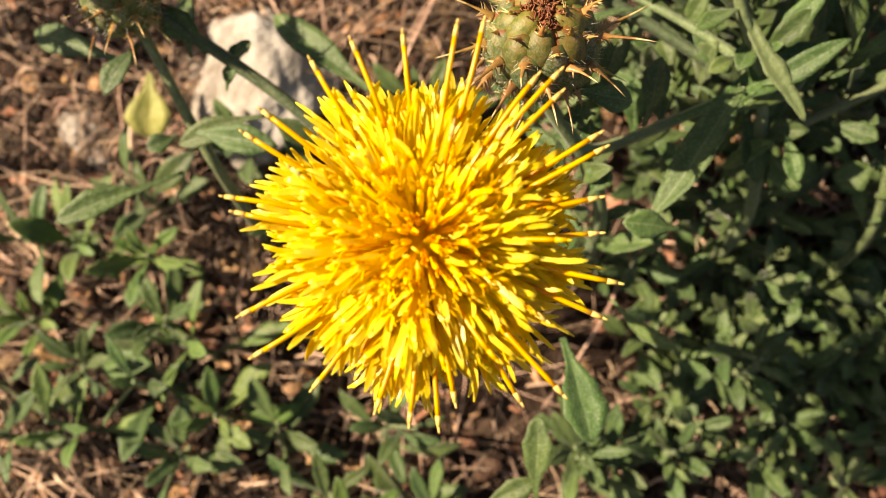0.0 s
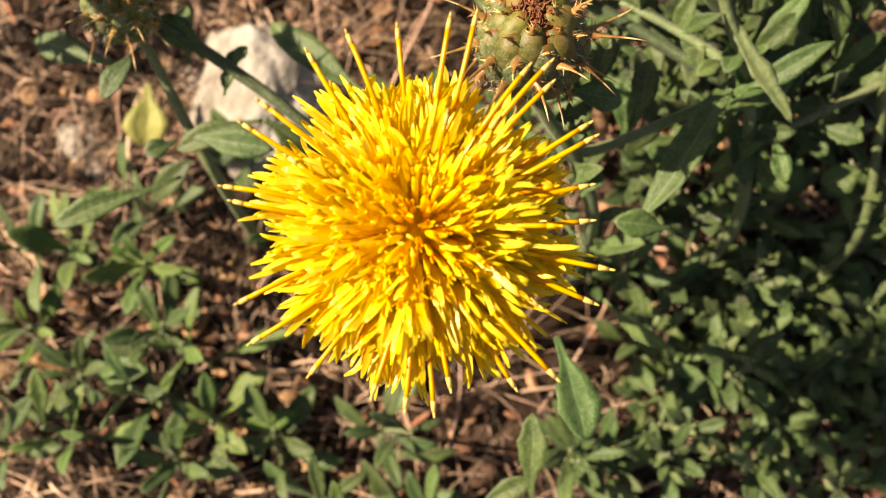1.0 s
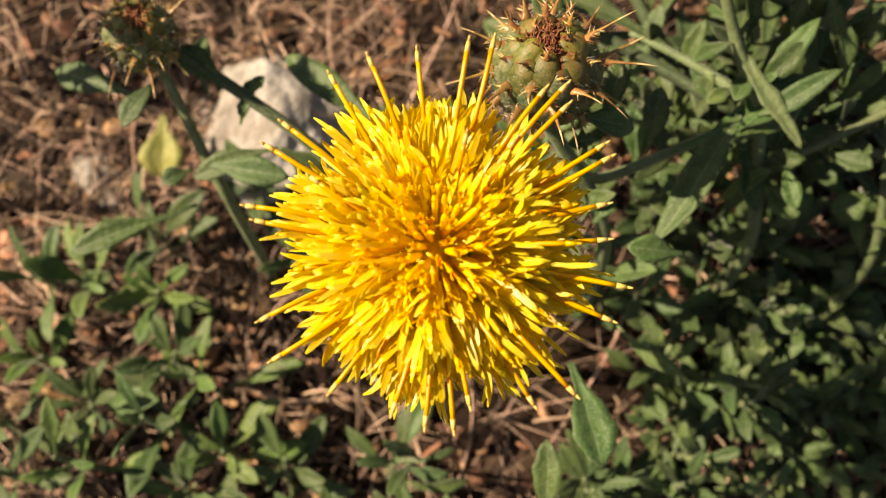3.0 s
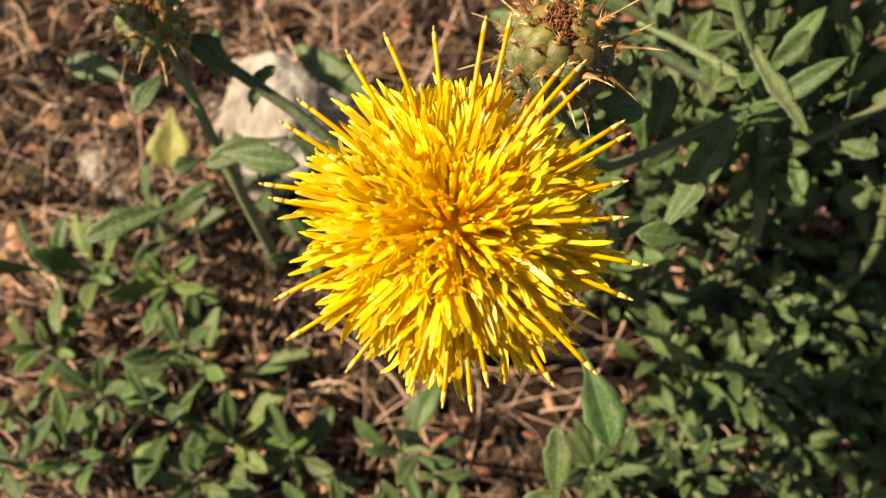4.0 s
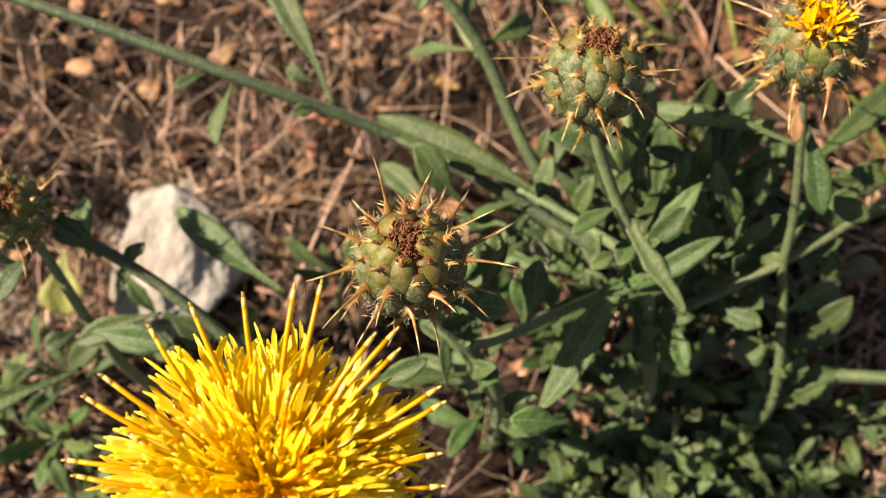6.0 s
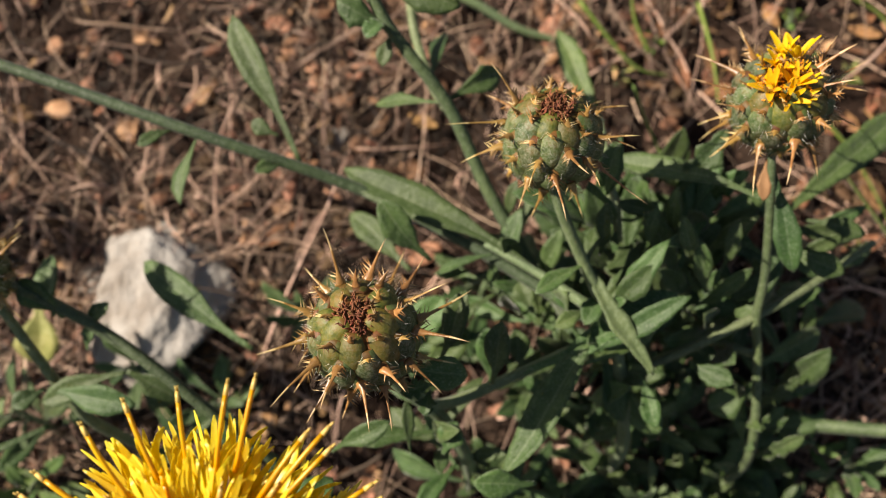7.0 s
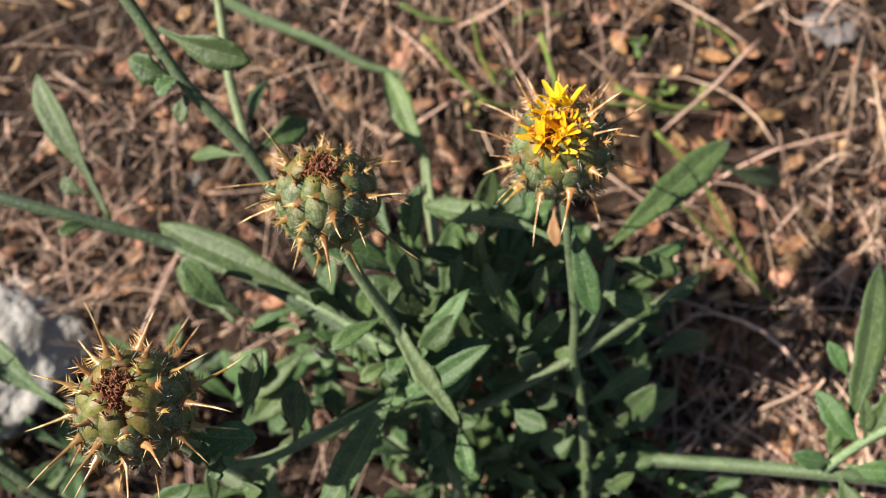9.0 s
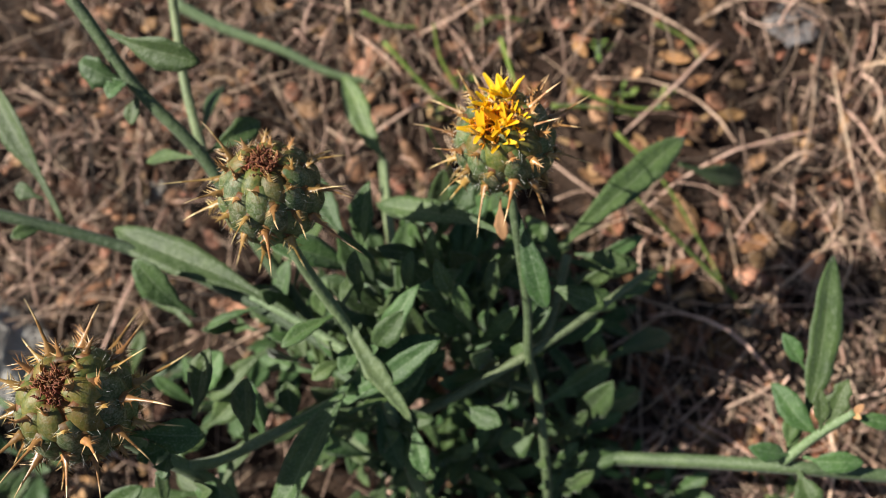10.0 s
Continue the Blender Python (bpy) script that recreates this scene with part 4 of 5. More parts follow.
BUD_PLANT_D = thing("budding_thistle", "grey-green thistle with a small dark spiny bud", "plant", (-35.8, 52.1, -14.1))
bud(BUD_PLANT_D, (-45.7, 67.0, 45.0), (1.0, 0.1, 5.2), 5.00, 24, "withered", 2.0)
stem(BUD_PLANT_D, [(-44.9, 66.0, 42.6), (-42.7, 62.6, 39.5), (-40.5, 58.2, 34.0), (-38.5, 54.2, 27.6), (-36.2, 50.4, 18.1), (-35.7, 49.7, -16.5)], 0.65, 1.0)
stem(BUD_PLANT_D, [(-43.8, 67.0, 42.9), (-39.2, 65.8, 40.4), (-31.6, 62.1, 36.2), (-22.8, 56.3, 33.4), (-12.9, 48.6, 28.0), (-4.4, 42.3, 19.8)], 0.9, 0.95, material=STEM_DARK)
leaf(BUD_PLANT_D, (-47.9, 62.5, 35.3), (-63.4, 69.1, 33.2), 4.6, 0, 0.08)
leaf(BUD_PLANT_D, (-44.5, 64.2, 38.9), (-49.2, 55.7, 38.5), 3.8, 0, 0.08)
leaf(BUD_PLANT_D, (-35.3, 62.9, 37.5), (-40.4, 67.8, 42.1), 4.6, 0, 0.08)
leaf(BUD_PLANT_D, (-31.8, 62.1, 36.2), (-29.1, 65.3, 37.1), 2.0, 0, 0.08)
leaf(BUD_PLANT_D, (-33.1, 59.1, 33.2), (-31.6, 62.2, 36.2), 2.2, 0, 0.08)
leaf(BUD_PLANT_D, (-54.8, 75.9, 7.0), (-55.0, 65.1, 1.7), 8.4, -15, 0.08, material=LEAF_YELLOW)
leaf(BUD_PLANT_D, (-41.0, 49.1, 25.1), (-59.2, 40.6, 26.8), 4.3, 0, 0.05, stalk=0.35)
leaf(BUD_PLANT_D, (-27.4, 56.0, 31.2), (-40.9, 52.4, 29.2), 3.8, 0, 0.08)
leaf(BUD_PLANT_D, (-27.4, 56.0, 31.2), (-20.1, 52.7, 27.1), 5.2, 0, 0.08)
leaf(BUD_PLANT_D, (-39.8, 53.8, 29.8), (-25.2, 51.0, 31.7), 4.5, 0, 0.08)
leaf(BUD_PLANT_D, (-38.7, 64.3, 33.8), (-40.3, 74.2, 34.5), 4.0, 0, 0.08)
leaf(BUD_PLANT_D, (-32.7, 60.7, 33.4), (-31.2, 65.9, 35.4), 2.4, 0, 0.08)
leaf(BUD_PLANT_D, (-41.7, 54.5, 26.8), (-46.0, 51.7, 27.9), 3.2, 0, 0.08)
leaf(BUD_PLANT_B, (44.9, 70.2, 39.5), (45.4, 75.3, 47.0), 2.8, 0, 0.1, blunt=1.1)
leaf(BUD_PLANT_B, (48.2, 63.1, 34.4), (54.1, 70.2, 44.9), 3.5, -10, 0.35, blunt=1.0)
leaf(BUD_PLANT_B, (45.7, 62.8, 36.5), (51.4, 67.1, 43.6), 3.8, 10, 0.3)
leaf(BUD_PLANT_B, (45.8, 58.4, 36.9), (56.6, 61.7, 43.6), 3.5, 0, 0.1, blunt=0.8, stalk=0.1)
leaf(BUD_PLANT_B, (42.4, 62.5, 38.5), (37.6, 59.2, 39.3), 2.5, 0, 0.2)
leaf(BUD_PLANT_B, (51.1, 54.2, 30.8), (52.7, 46.1, 29.7), 3.0, 0, 0.08)
leaf(BUD_PLANT_C, (58.8, 56.3, 29.6), (64.2, 51.8, 32.1), 3.6, 0, 0.08)
leaf(BUD_PLANT_C, (72.5, 71.3, 37.9), (80.9, 66.8, 38.3), 3.7, 0, 0.15)
leaf(BUD_PLANT_C, (78.1, 76.8, 35.8), (86.2, 73.9, 36.8), 3.0, 0, 0.08)
leaf(BUD_PLANT_B, (51.2, 70.4, 37.4), (53.4, 75.9, 44.0), 2.2, 0, 0.1)
leaf(BUD_PLANT_B, (49.1, 98.7, 28.4), (42.6, 116.9, 30.4), 4.4, 0, 0.06, stalk=0.12)
stem(BUD_PLANT_B, [(49.0, 99.6, 28.8), (49.4, 89.3, 30.0), (50.1, 76.3, 31.2), (51.1, 65.9, 22.7)], 0.5, 0.8)
leaf(BUD_PLANT_C, (61.5, 65.9, 33.5), (59.2, 71.3, 42.1), 2.9, 0, 0.2)
leaf(BUD_PLANT_C, (63.9, 68.9, 34.7), (65.7, 74.2, 42.3), 2.5, 0, 0.2)
leaf(BUD_PLANT_C, (59.9, 68.6, 36.7), (56.6, 74.1, 44.4), 2.7, 0, 0.2)
leaf(BUD_PLANT_A, (20.9, 55.0, 39.7), (25.0, 62.8, 46.1), 3.8, 0, 0.1, blunt=1.2)
leaf(BUD_PLANT_A, (28.1, 51.4, 38.2), (29.8, 58.7, 44.5), 3.9, 0, 0.1)
leaf(BUD_PLANT_B, (19.3, 71.4, 35.5), (11.8, 78.4, 42.7), 4.8, 0, 0.1)
leaf(BUD_PLANT_A, (20.2, 50.3, 44.2), (15.5, 49.0, 45.9), 2.6, 0, 0.2, teeth=0.6)
leaf(BUD_PLANT_A, (19.5, 49.6, 44.0), (18.9, 45.9, 44.6), 2.4, 0, 0.2, teeth=0.6)
cluster(BUD_PLANT_B, (44.9, 44.0, 3.1), (44.6, 64.5, 34.7), 16, 13, 301, 1.0)
cluster(BUD_PLANT_B, (45.6, 55.6, 16.2), (30.9, 79.4, 33.1), 14, 13, 302, 1.0)
cluster(BUD_PLANT_B, (51.6, 60.8, 17.1), (49.6, 84.8, 26.5), 14, 12, 303, 1.0)
cluster(BUD_PLANT_B, (44.0, 58.8, 19.6), (24.9, 72.4, 29.4), 12, 12, 307, 1.0)
cluster(BUD_PLANT_C, (53.7, 65.8, 20.1), (57.1, 86.9, 30.5), 14, 14, 311, 1.0)
cluster(BUD_PLANT_C, (62.1, 64.6, 15.3), (64.7, 84.7, 27.4), 15, 14, 312, 1.0)
cluster(BUD_PLANT_C, (73.1, 64.5, 21.6), (80.0, 79.6, 25.3), 9, 13, 313, 1.0)
cluster(BUD_PLANT_C, (72.5, 42.4, 4.0), (71.7, 50.0, 16.0), 8, 11, 304, 1.0)
cluster(BUD_PLANT_C, (73.0, 51.5, 10.1), (61.4, 71.9, 24.6), 12, 13, 305, 1.0)
cluster(BUD_PLANT_C, (74.0, 48.0, 6.0), (84.0, 66.0, 14.0), 12, 14, 335, 1.0)
cluster(BUD_PLANT_A, (25.3, 40.0, 6.0), (18.7, 48.7, 30.9), 12, 12, 306, 1.0)
cluster(BUD_PLANT_B, (53.4, 64.4, 26.0), (43.7, 80.3, 38.7), 10, 15, 321, 0.5)
cluster(BUD_PLANT_C, (60.6, 64.1, 25.8), (55.8, 80.1, 37.5), 9, 15, 322, 0.5)
cluster(BUD_PLANT_C, (66.0, 60.0, 20.0), (60.0, 78.0, 36.0), 12, 13, 332, 0.8)
cluster(FLOWER_PLANT, (-2.3, 35.2, 3.1), (-2.6, 32.3, 33.5), 8, 14, 308, 1.0)

# unseen stalk, added left of the view to shade the small bud
SHADE_PLANT = thing("thistle_plant", "tall leafy grey-green thistle stalk added out of view to cast shade", "plant", (-112.0, 66.0, ground_height(-0.112, 0.066) / MM))
stem(SHADE_PLANT, [(-112.0, 66.0, -20.0), (-110.0, 67.0, 30.0), (-105.0, 70.0, 66.0), (-90.0, 71.5, 87.0)], 1.3, 0.8)
cluster(SHADE_PLANT, (-104.0, 71.0, 70.0), (-90.0, 71.5, 87.0), 18, 11, 341, 1.0)
# a lower stalk, also added out of view, whose leaves darken the left-hand soil
SHADE_PLANT_B = thing("thistle_plant", "low leafy grey-green thistle stalk added out of view to shade the ground", "plant", (-116.0, 92.0, ground_height(-0.116, 0.092) / MM))
stem(SHADE_PLANT_B, [(-116.0, 92.0, -15.0), (-114.0, 92.0, 20.0), (-108.0, 94.0, 44.0)], 1.2, 0.7)
cluster(SHADE_PLANT_B, (-115.0, 88.0, 22.0), (-107.0, 98.0, 48.0), 18, 17, 342, 1.0)

# ---------------------------------------------------------------- the open flower
def open_flower(owner, centre, axis, across, seed):
    """A thistle-like head: spiny green cup, many florets with strap lobes, long styles round the rim."""
    rnd = random.Random(seed)
    z = Vector(axis).normalized()
    x = (Vector(across) - z * Vector(across).dot(z)).normalized()
    turn = Matrix((x, z.cross(x), z)).transposed().to_4x4()
    here = Matrix.Translation(in_thing(owner, centre)) @ turn
    bm = bmesh.new()
    bmesh.ops.create_uvsphere(bm, u_segments=32, v_segments=24, radius=0.0064)
    for v in bm.verts:
        v.co.z = v.co.z * (1.15 if v.co.z > 0 else 1.0) + 0.0012 * noise.noise(v.co * 900)
    head = part("flower_head", mesh_of("flower_head", bm, CENTRE), owner, "bright yellow flower head with spreading florets", matrix=here @ Matrix.Translation((0, 0, -0.0048)))
    bands, forms = 9, 5
    made = {}
    total = 195
    for i in range(total):
        q = math.sqrt((i + 0.5) / total)
        band = min(bands - 1, int(q * bands))
        key = (band, rnd.randrange(forms))
        if key not in made:
            th = radians(30 + 68 * ((band + 0.5) / bands) ** 0.55)
            made[key] = floret_mesh(th, 0.0100 + 0.0052 * (band + 0.5) / bands, 500 + band * 10 + key[1])
        phi = i * 2.399963 + rnd.uniform(-0.12, 0.12)
        m = Matrix.Rotation(phi, 4, 'Z') @ Matrix.Translation((0.0042 * q, 0, 0.0034 - 0.0046 * q * q + rnd.uniform(-0.0009, 0.0009))) @ Matrix.Rotation(rnd.uniform(-0.10, 0.10), 4, 'Y') @ Matrix.Rotation(rnd.uniform(-0.25, 0.25), 4, 'Z')
        part("floret", made[key], head, matrix=m @ Matrix.Scale(rnd.uniform(0.9, 1.08), 4))
    closed = [young_floret_mesh(th, 700 + th) for th in (8, 20, 34, 46)]
    for i in range(64):
        r = 0.0036 * math.sqrt((i + 0.5) / 64)
        m = Matrix.Rotation(i * 2.399963, 4, 'Z') @ Matrix.Translation((r, 0, 0.0056 - 90 * r * r + rnd.uniform(-0.0006, 0.0006))) @ Matrix.Rotation(rnd.uniform(-0.15, 0.2), 4, 'Y')
        part("floret", closed[min(3, int(r / 0.0009))], head, matrix=m @ Matrix.Scale(rnd.uniform(0.75, 1.05), 4))
    for angle, reach in STYLES_A + STYLES_B:
        data = style_mesh(radians(86), reach * MM * 1.09 - 0.0045, int(angle * 7) % 97, rnd.uniform(-0.05, 0.05), start=8)
        part("style", data, head, "orange style with a pale tip", Matrix.Rotation(radians(angle), 4, 'Z') @ Matrix.Translation((0.0030, 0, rnd.uniform(-0.0006, 0.0022))))
    for i in range(12):
        data = style_mesh(radians(rnd.uniform(62, 92)), rnd.uniform(0.0115, 0.0150), i, rnd.uniform(-0.1, 0.1), POLLEN if i % 2 else TUBE, 6)
        part("style", data, head, "slim orange style", Matrix.Rotation(i * 2.4, 4, 'Z') @ Matrix.Translation((0.0016, 0, 0.0018)))
    # green scales below the florets
    for i in range(40):
        t = 0.15 - 1.0 * i / 40
        a = i * 2.399963
        flat = math.sqrt(1 - t * t)
        nrm = Vector((math.cos(a) * flat, math.sin(a) * flat, t))
        up = (Vector((0, 0, 1)) - nrm * nrm.z).normalized()
        m = Matrix((up.cross(nrm), up, nrm)).transposed().to_4x4()
        part("bract", BRACTS[i % 5], head, matrix=Matrix.Translation(nrm * 0.0050 + Vector((0, 0, -0.0035))) @ m)
        if i % 3 == 0:
            part("spine", SHORT_SPINES[i % 4], head, matrix=along(nrm + up * 0.3, nrm * 0.0056 + up * 0.002 + Vector((0, 0, -0.0035))))
    return head


STYLES_A = [(107, 20.9), (95, 20.7), (81, 21.6), (72, 22.6), (123, 20.7), (53, 21.7), (48, 20.2), (30, 20.9), (25, 20.6), (14, 18.3), (0, 18.2), (-14, 20.5), (-24, 20.1), (-49, 20.8)]
STYLES_B = [(-60, 19.6), (-79, 17.1), (-85, 19.3), (-93, 18.8), (-103, 17.9), (-125, 18.8), (-143, 20.7), (-160, 19.9), (174, 19.2), (165, 20.5), (150, 20.8), (140, 20.5), (57, 19.9)]
open_flower(FLOWER_PLANT, (-2.3, 25.0, 68.4), (2.3, -25.0, 80.7), (10.0, 0.1, -0.0), 5)

# ---------------------------------------------------------------- yellow florets on the opening bud
def opening_florets(head, R, H, seed):
    rnd = random.Random(seed)
    made = [star_mesh(900 + k) for k in range(4)]
    for i, (x, y) in enumerate(((-0.46, 0.46), (-0.16, 0.52), (-0.30, 0.20), (0.26, 0.16), (0.34, -0.22), (0.08, -0.34), (-0.52, 0.08), (0.06, 0.40), (0.46, 0.06), (-0.08, 0.02), (-0.24, -0.30), (0.30, 0.44))):
        lean = Vector((x * 0.8 + rnd.uniform(-0.3, 0.3), y * 0.8 + rnd.uniform(-0.3, 0.3), 1))
        m = along(lean, (x * R * 0.85, y * R * 0.85, H * 0.62), rnd.uniform(0, 6)) @ Matrix.Scale(rnd.uniform(0.8, 1.05) * (0.7 if i > 5 else 1), 4)
        part("floret", made[i % 4], head, "bright yellow star-shaped floret", m)


opening_florets(BUD_C, R_C, H_C, 4)
part("spine", LONG_SPINES[0], BUD_C, matrix=along(Vector((0.12, 0.86, 0.62)), (0.10 * R_C, 0.66 * R_C, 0.66 * H_C)) @ Matrix.Scale(1.35, 4))
part("spine", LONG_SPINES[1], BUD_C, matrix=along(Vector((0.55, 0.62, 0.60)), (0.45 * R_C, 0.52 * R_C, 0.66 * H_C)) @ Matrix.Scale(0.9, 4))


# ---------------------------------------------------------------- low leafy shoots
def shoot(x, y, tall, leaves, seed, tone=None, long_=13.0):
    """A small leafy side shoot that grows from the soil."""
    rnd = random.Random(seed)
    z = ground_height(x * MM, y * MM) / MM
    own = thing("leafy_shoot", "low grey-green leafy thistle shoot on the soil", "plant", (x, y, z), "low shoots")
    lean = Vector((rnd.uniform(-0.35, 0.35), rnd.uniform(-0.35, 0.35), 1)).normalized()
    top = Vector((x, y, z)) + lean * tall
    mid = Vector((x, y, z)).lerp(top, 0.5) + Vector((rnd.uniform(-2, 2), rnd.uniform(-2, 2), 0))
    stem(own, [(x, y, z - 2), tuple(mid), tuple(top)], 0.75, 0.4)
    for i in range(leaves):
        u = 0.12 + 0.88 * (i + 0.5) / leaves
        p = Vector((x, y, z)).lerp(mid, u * 2) if u < 0.5 else mid.lerp(top, u * 2 - 1)
        a = i * 2.399963 + rnd.uniform(-0.4, 0.4)
        size = long_ * rnd.uniform(0.6, 1.15) * (1.1 - 0.45 * u)
        d = Vector((math.cos(a), math.sin(a), rnd.uniform(0.05, 0.8) + 0.5 * u)).normalized()
        tip = p + d * size
        tip.z = max(tip.z, ground_height(tip.x * MM, tip.y * MM) / MM + 0.8)
        leaf(own, tuple(p), tuple(tip), size * rnd.uniform(0.20, 0.32), rnd.uniform(-35, 35), rnd.uniform(0.02, 0.25), material=tone, teeth=0.5 if rnd.random() < 0.3 else 0.13)


def far_stalk(name, label, category, points, r0, r1, material):
    own = thing(name, label, category, points[0])
    stem(own, points, r0, r1, material=material)


far_stalk("grass_blade", "thin fresh green grass blade over dry litter", "grass", [(117.8, 77.0, -3.9), (104.4, 86.2, 8.4), (93.0, 93.3, 19.8)], 0.5, 0.2, GRASS)
far_stalk("grass_blade", "thin fresh green grass blade over dry litter", "grass", [(68.5, 91.3, 10.6), (61.5, 100.6, 16.5), (56.6, 109.6, 23.3)], 0.45, 0.2, GRASS)
far_stalk("grass_blade", "thin fresh green grass blade over dry litter", "grass", [(81.5, 116.6, 15.1), (91.0, 117.2, 12.0), (101.1, 116.9, 7.5)], 0.5, 0.2, GRASS)
far_stalk("grass_blade", "thin fresh green grass blade over dry litter", "grass", [(49.4, 133.8, 16.7), (60.2, 122.8, 10.1), (68.3, 121.4, 7.4)], 0.45, 0.2, GRASS)
far_stalk("grass_blade", "thin fresh green grass blade over dry litter", "grass", [(72.8, 131.6, 17.8), (74.7, 121.0, 15.8), (74.8, 110.3, 14.8)], 0.45, 0.2, GRASS)
far_stalk("grass_blade", "thin fresh green grass blade over dry litter", "grass", [(63.7, 124.8, 10.9), (60.5, 130.2, 15.1), (59.6, 135.3, 19.3)], 0.45, 0.2, GRASS)
far_stalk("grass_blade", "thin fresh green grass blade over dry litter", "grass", [(52.0, 100.9, 14.5), (55.7, 91.1, 12.8), (60.2, 82.1, 12.5)], 0.45, 0.2, GRASS)
far_stalk("grass_blade", "thin fresh green grass blade over dry litter", "grass", [(87.4, 122.1, 11.5), (97.4, 118.2, 9.8), (106.4, 117.3, 9.5)], 0.45, 0.2, GRASS)
far_stalk("grass_blade", "thin fresh green grass blade over dry litter", "grass", [(93.8, 111.6, 11.4), (103.0, 101.2, 6.9), (112.8, 80.2, 0.2)], 0.45, 0.2, GRASS)
far_stalk("grass_blade", "thin fresh green grass blade over dry litter", "grass", [(45.3, 141.3, 17.3), (50.8, 138.3, 16.1), (56.5, 136.9, 16.6)], 0.45, 0.2, GRASS)
far_stalk("grass_blade", "thin fresh green grass blade over dry litter", "grass", [(105.5, 135.9, 13.1), (111.6, 132.2, 11.5), (113.9, 127.2, 10.5)], 0.45, 0.2, GRASS)
far_stalk("grass_blade", "thin fresh green grass blade over dry litter", "grass", [(68.3, 138.7, 12.0), (72.9, 140.1, 13.6), (79.8, 138.7, 13.0)], 0.45, 0.2, GRASS)
far_stalk("fallen_stalk", "dark green stalk lying over dry litter", "stalk", [(8.6, 142.7, 22.6), (18.0, 138.4, 18.7), (28.8, 134.8, 15.1), (37.6, 131.1, 11.4), (45.6, 129.9, 8.7)], 1.2, 0.7, STEM)
shoot(36, 77, 18, 11, 40)
shoot(50, 86, 16, 13, 41)
shoot(57, 89, 22, 13, 42)
shoot(72, 88, 29, 13, 43)
shoot(42, 60, 18, 13, 45)
shoot(56, 64, 16, 10, 46)
shoot(71, 68, 16, 9, 47)
shoot(40, 41, 28, 10, 49)
shoot(52, 50, 15, 10, 50)
shoot(65, 52, 22, 12, 51)
shoot(45, 31, 27, 13, 52)
shoot(55, 33, 25, 13, 53)
shoot(39, 17, 21, 11, 54)
shoot(48, 20, 19, 11, 55)
shoot(63, 20, 11, 10, 56)
shoot(31, 7, 16, 12, 59)
shoot(43, 7, 23, 12, 60)
shoot(57, 8, 15, 13, 61)
shoot(71, 6, 11, 13, 62)
shoot(23, 12, 22, 13, 63)
shoot(24, 5, 23, 9, 64)
shoot(-80, 49, 11, 6, 65, long_=16.0)
shoot(-68, 48, 10, 7, 66, LEAF_FRESH, long_=16.0)
shoot(-56, 54, 14, 8, 67, long_=16.0)
shoot(-80, 30, 10, 8, 68, LEAF_FRESH, long_=16.0)
shoot(-68, 26, 12, 9, 69, long_=16.0)
shoot(-55, 34, 18, 9, 70, long_=16.0)
shoot(-44, 26, 19, 6, 71, LEAF_FRESH, long_=16.0)
shoot(-80, 11, 22, 8, 72, long_=16.0)
shoot(-66, 13, 21, 7, 73, LEAF_FRESH, long_=16.0)
shoot(-50, 9, 16, 8, 74, long_=16.0)
shoot(-40, 15, 18, 8, 75, LEAF_FRESH, long_=16.0)
shoot(-29, 9, 16, 8, 76, long_=16.0)
shoot(-57, 44, 19, 7, 77, LEAF_FRESH, long_=16.0)
shoot(-25, 3, 27, 10, 78, long_=17.0)
shoot(-13, 11, 27, 10, 124, long_=15.0)
shoot(-7, 1, 22, 9, 125, long_=15.0)
shoot(-17, -6, 24, 9, 126, LEAF_FRESH, long_=16.0)
shoot(81, 58, 11, 12, 48)
shoot(85, 33, 11, 11, 57)
shoot(83, 11, 11, 12, 58)
shoot(93, 44, 10, 11, 103)
shoot(91, 24, 9, 13, 109)
shoot(98, 32, 10, 12, 110)
shoot(95, 16, 10, 12, 116)
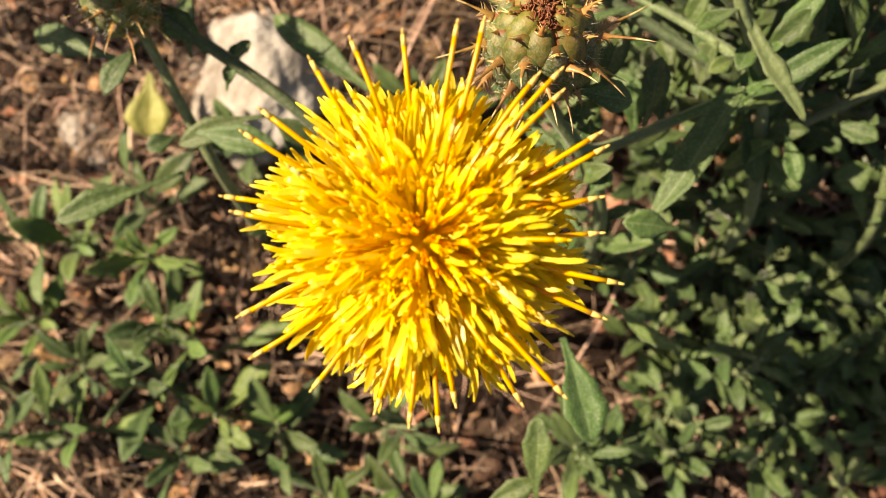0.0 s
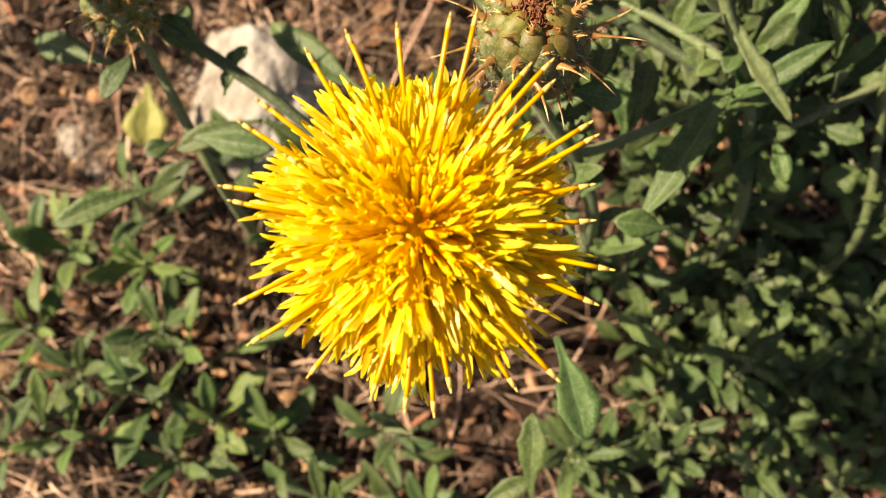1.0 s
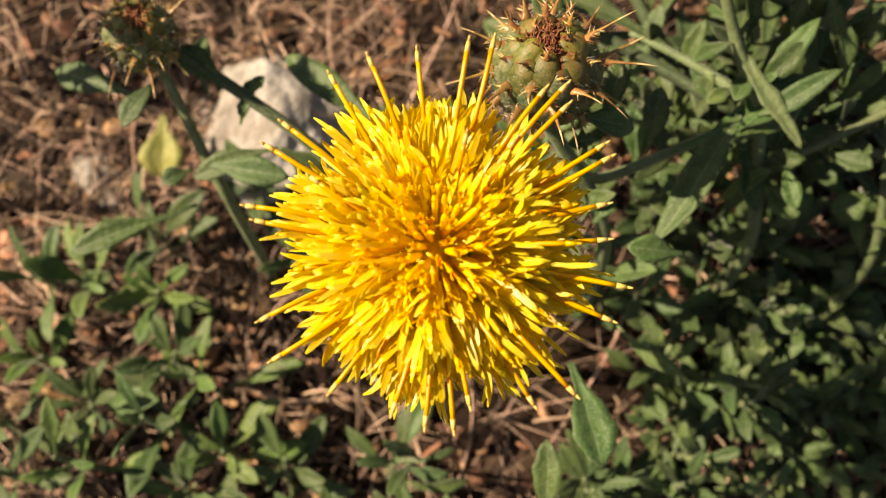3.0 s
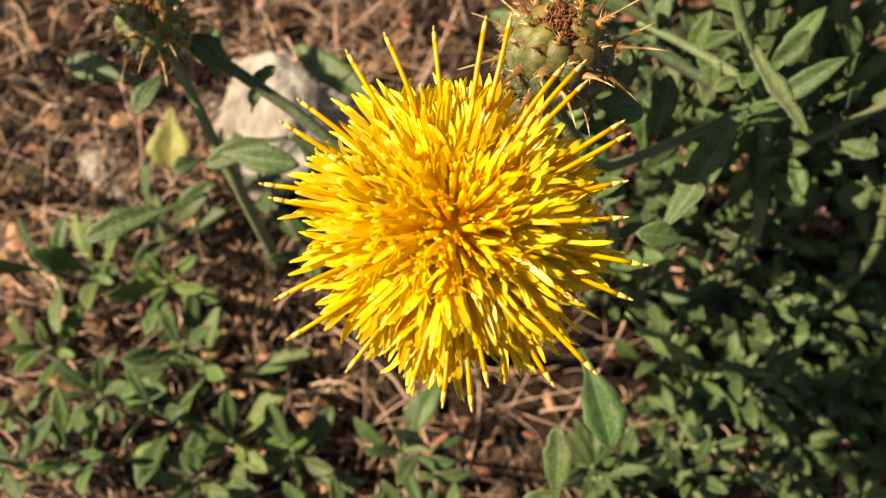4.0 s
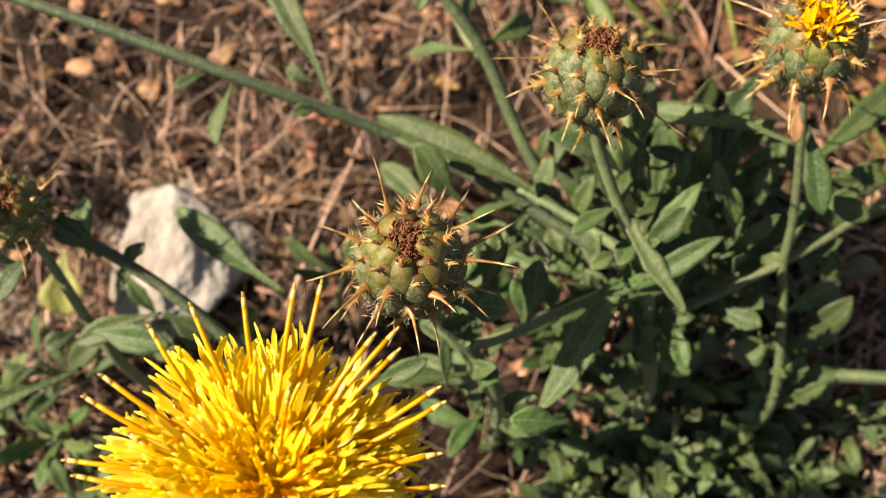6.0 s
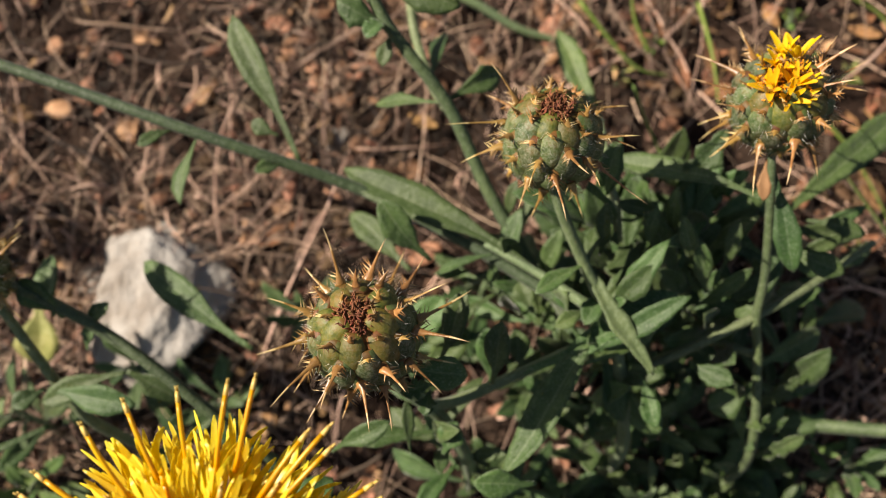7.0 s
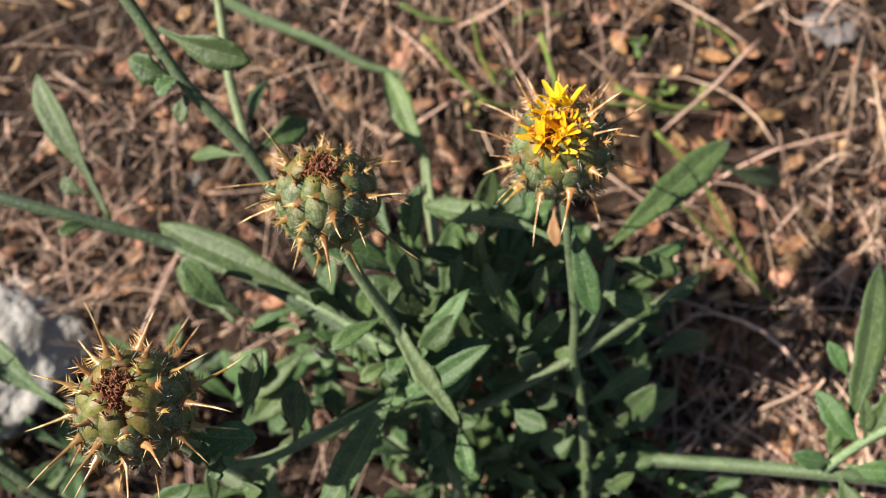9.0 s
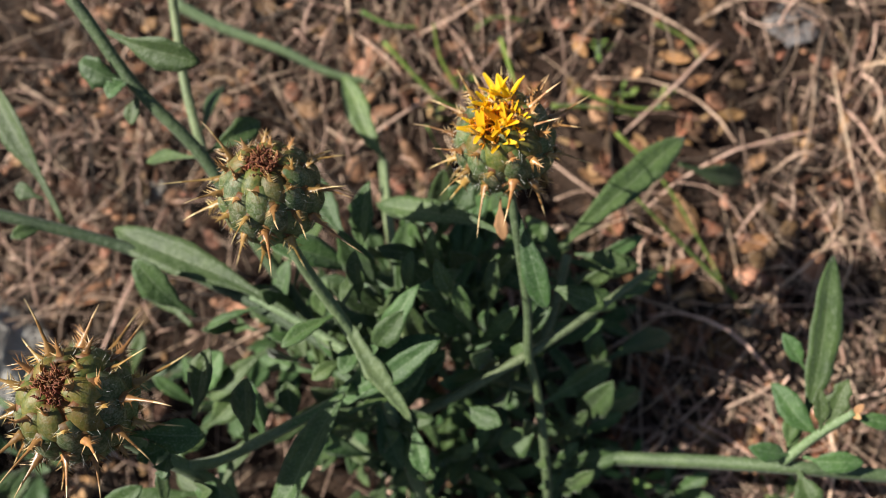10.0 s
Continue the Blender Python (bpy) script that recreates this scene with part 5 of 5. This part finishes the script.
shoot(84, 35, 11, 12, 102)
shoot(79, 25, 11, 13, 108)
shoot(83, 18, 11, 13, 115)
shoot(60, 30, 11, 12, 131)
shoot(68, 40, 11, 13, 132)
shoot(52, 22, 24, 12, 133)
shoot(71, 25, 11, 11, 134)
shoot(77, 47, 11, 12, 135)
shoot(64, 14, 11, 11, 136)
shoot(-50, 22, 20, 8, 79, long_=16.0)
shoot(-84, 19, 14, 9, 80, long_=16.0)
shoot(38, 80, 12, 8, 81)
shoot(50, 86, 17, 10, 82)
shoot(62, 79, 22, 11, 83)
shoot(29, 77, 16, 10, 84)
shoot(42, 56, 14, 10, 85)
shoot(63, 65, 14, 10, 86)
shoot(20, 67, 24, 10, 87)
shoot(56, 55, 21, 10, 88)
shoot(69, 71, 16, 11, 89)
shoot(85, 78, 13, 8, 90)
shoot(105, 122, 4, 6, 91, LEAF_YELLOW, long_=4.0)
shoot(97, 122, 4, 6, 92, GRASS, long_=4.0)
shoot(58, 123, 4, 6, 93, LEAF_YELLOW, long_=4.0)
shoot(66, 130, 4, 6, 94, GRASS, long_=4.0)
shoot(100, 85, 4, 6, 95, LEAF_YELLOW, long_=4.0)
shoot(94, 132, 4, 6, 96, GRASS, long_=4.0)
shoot(31, 42, 10, 10, 97)
shoot(44, 37, 14, 11, 98)
shoot(53, 44, 10, 12, 99)
shoot(62, 36, 11, 12, 100)
shoot(73, 44, 9, 11, 101)
shoot(35, 29, 17, 12, 104)
shoot(46, 24, 15, 12, 105)
shoot(57, 26, 15, 10, 106)
shoot(68, 23, 12, 10, 107)
shoot(50, 34, 13, 10, 111)
shoot(72, 36, 9, 11, 112)
shoot(41, 17, 9, 10, 113)
shoot(63, 17, 11, 12, 114)
shoot(-37, 67, 10, 8, 117)
shoot(-22, 60, 12, 8, 118)
shoot(-32, 53, 16, 8, 119)
shoot(-5, 74, 15, 8, 120)
shoot(91, 47, 12, 7, 121, LEAF_FRESH, long_=9.0)
shoot(119, 44, 6, 7, 123, LEAF_FRESH, long_=9.0)
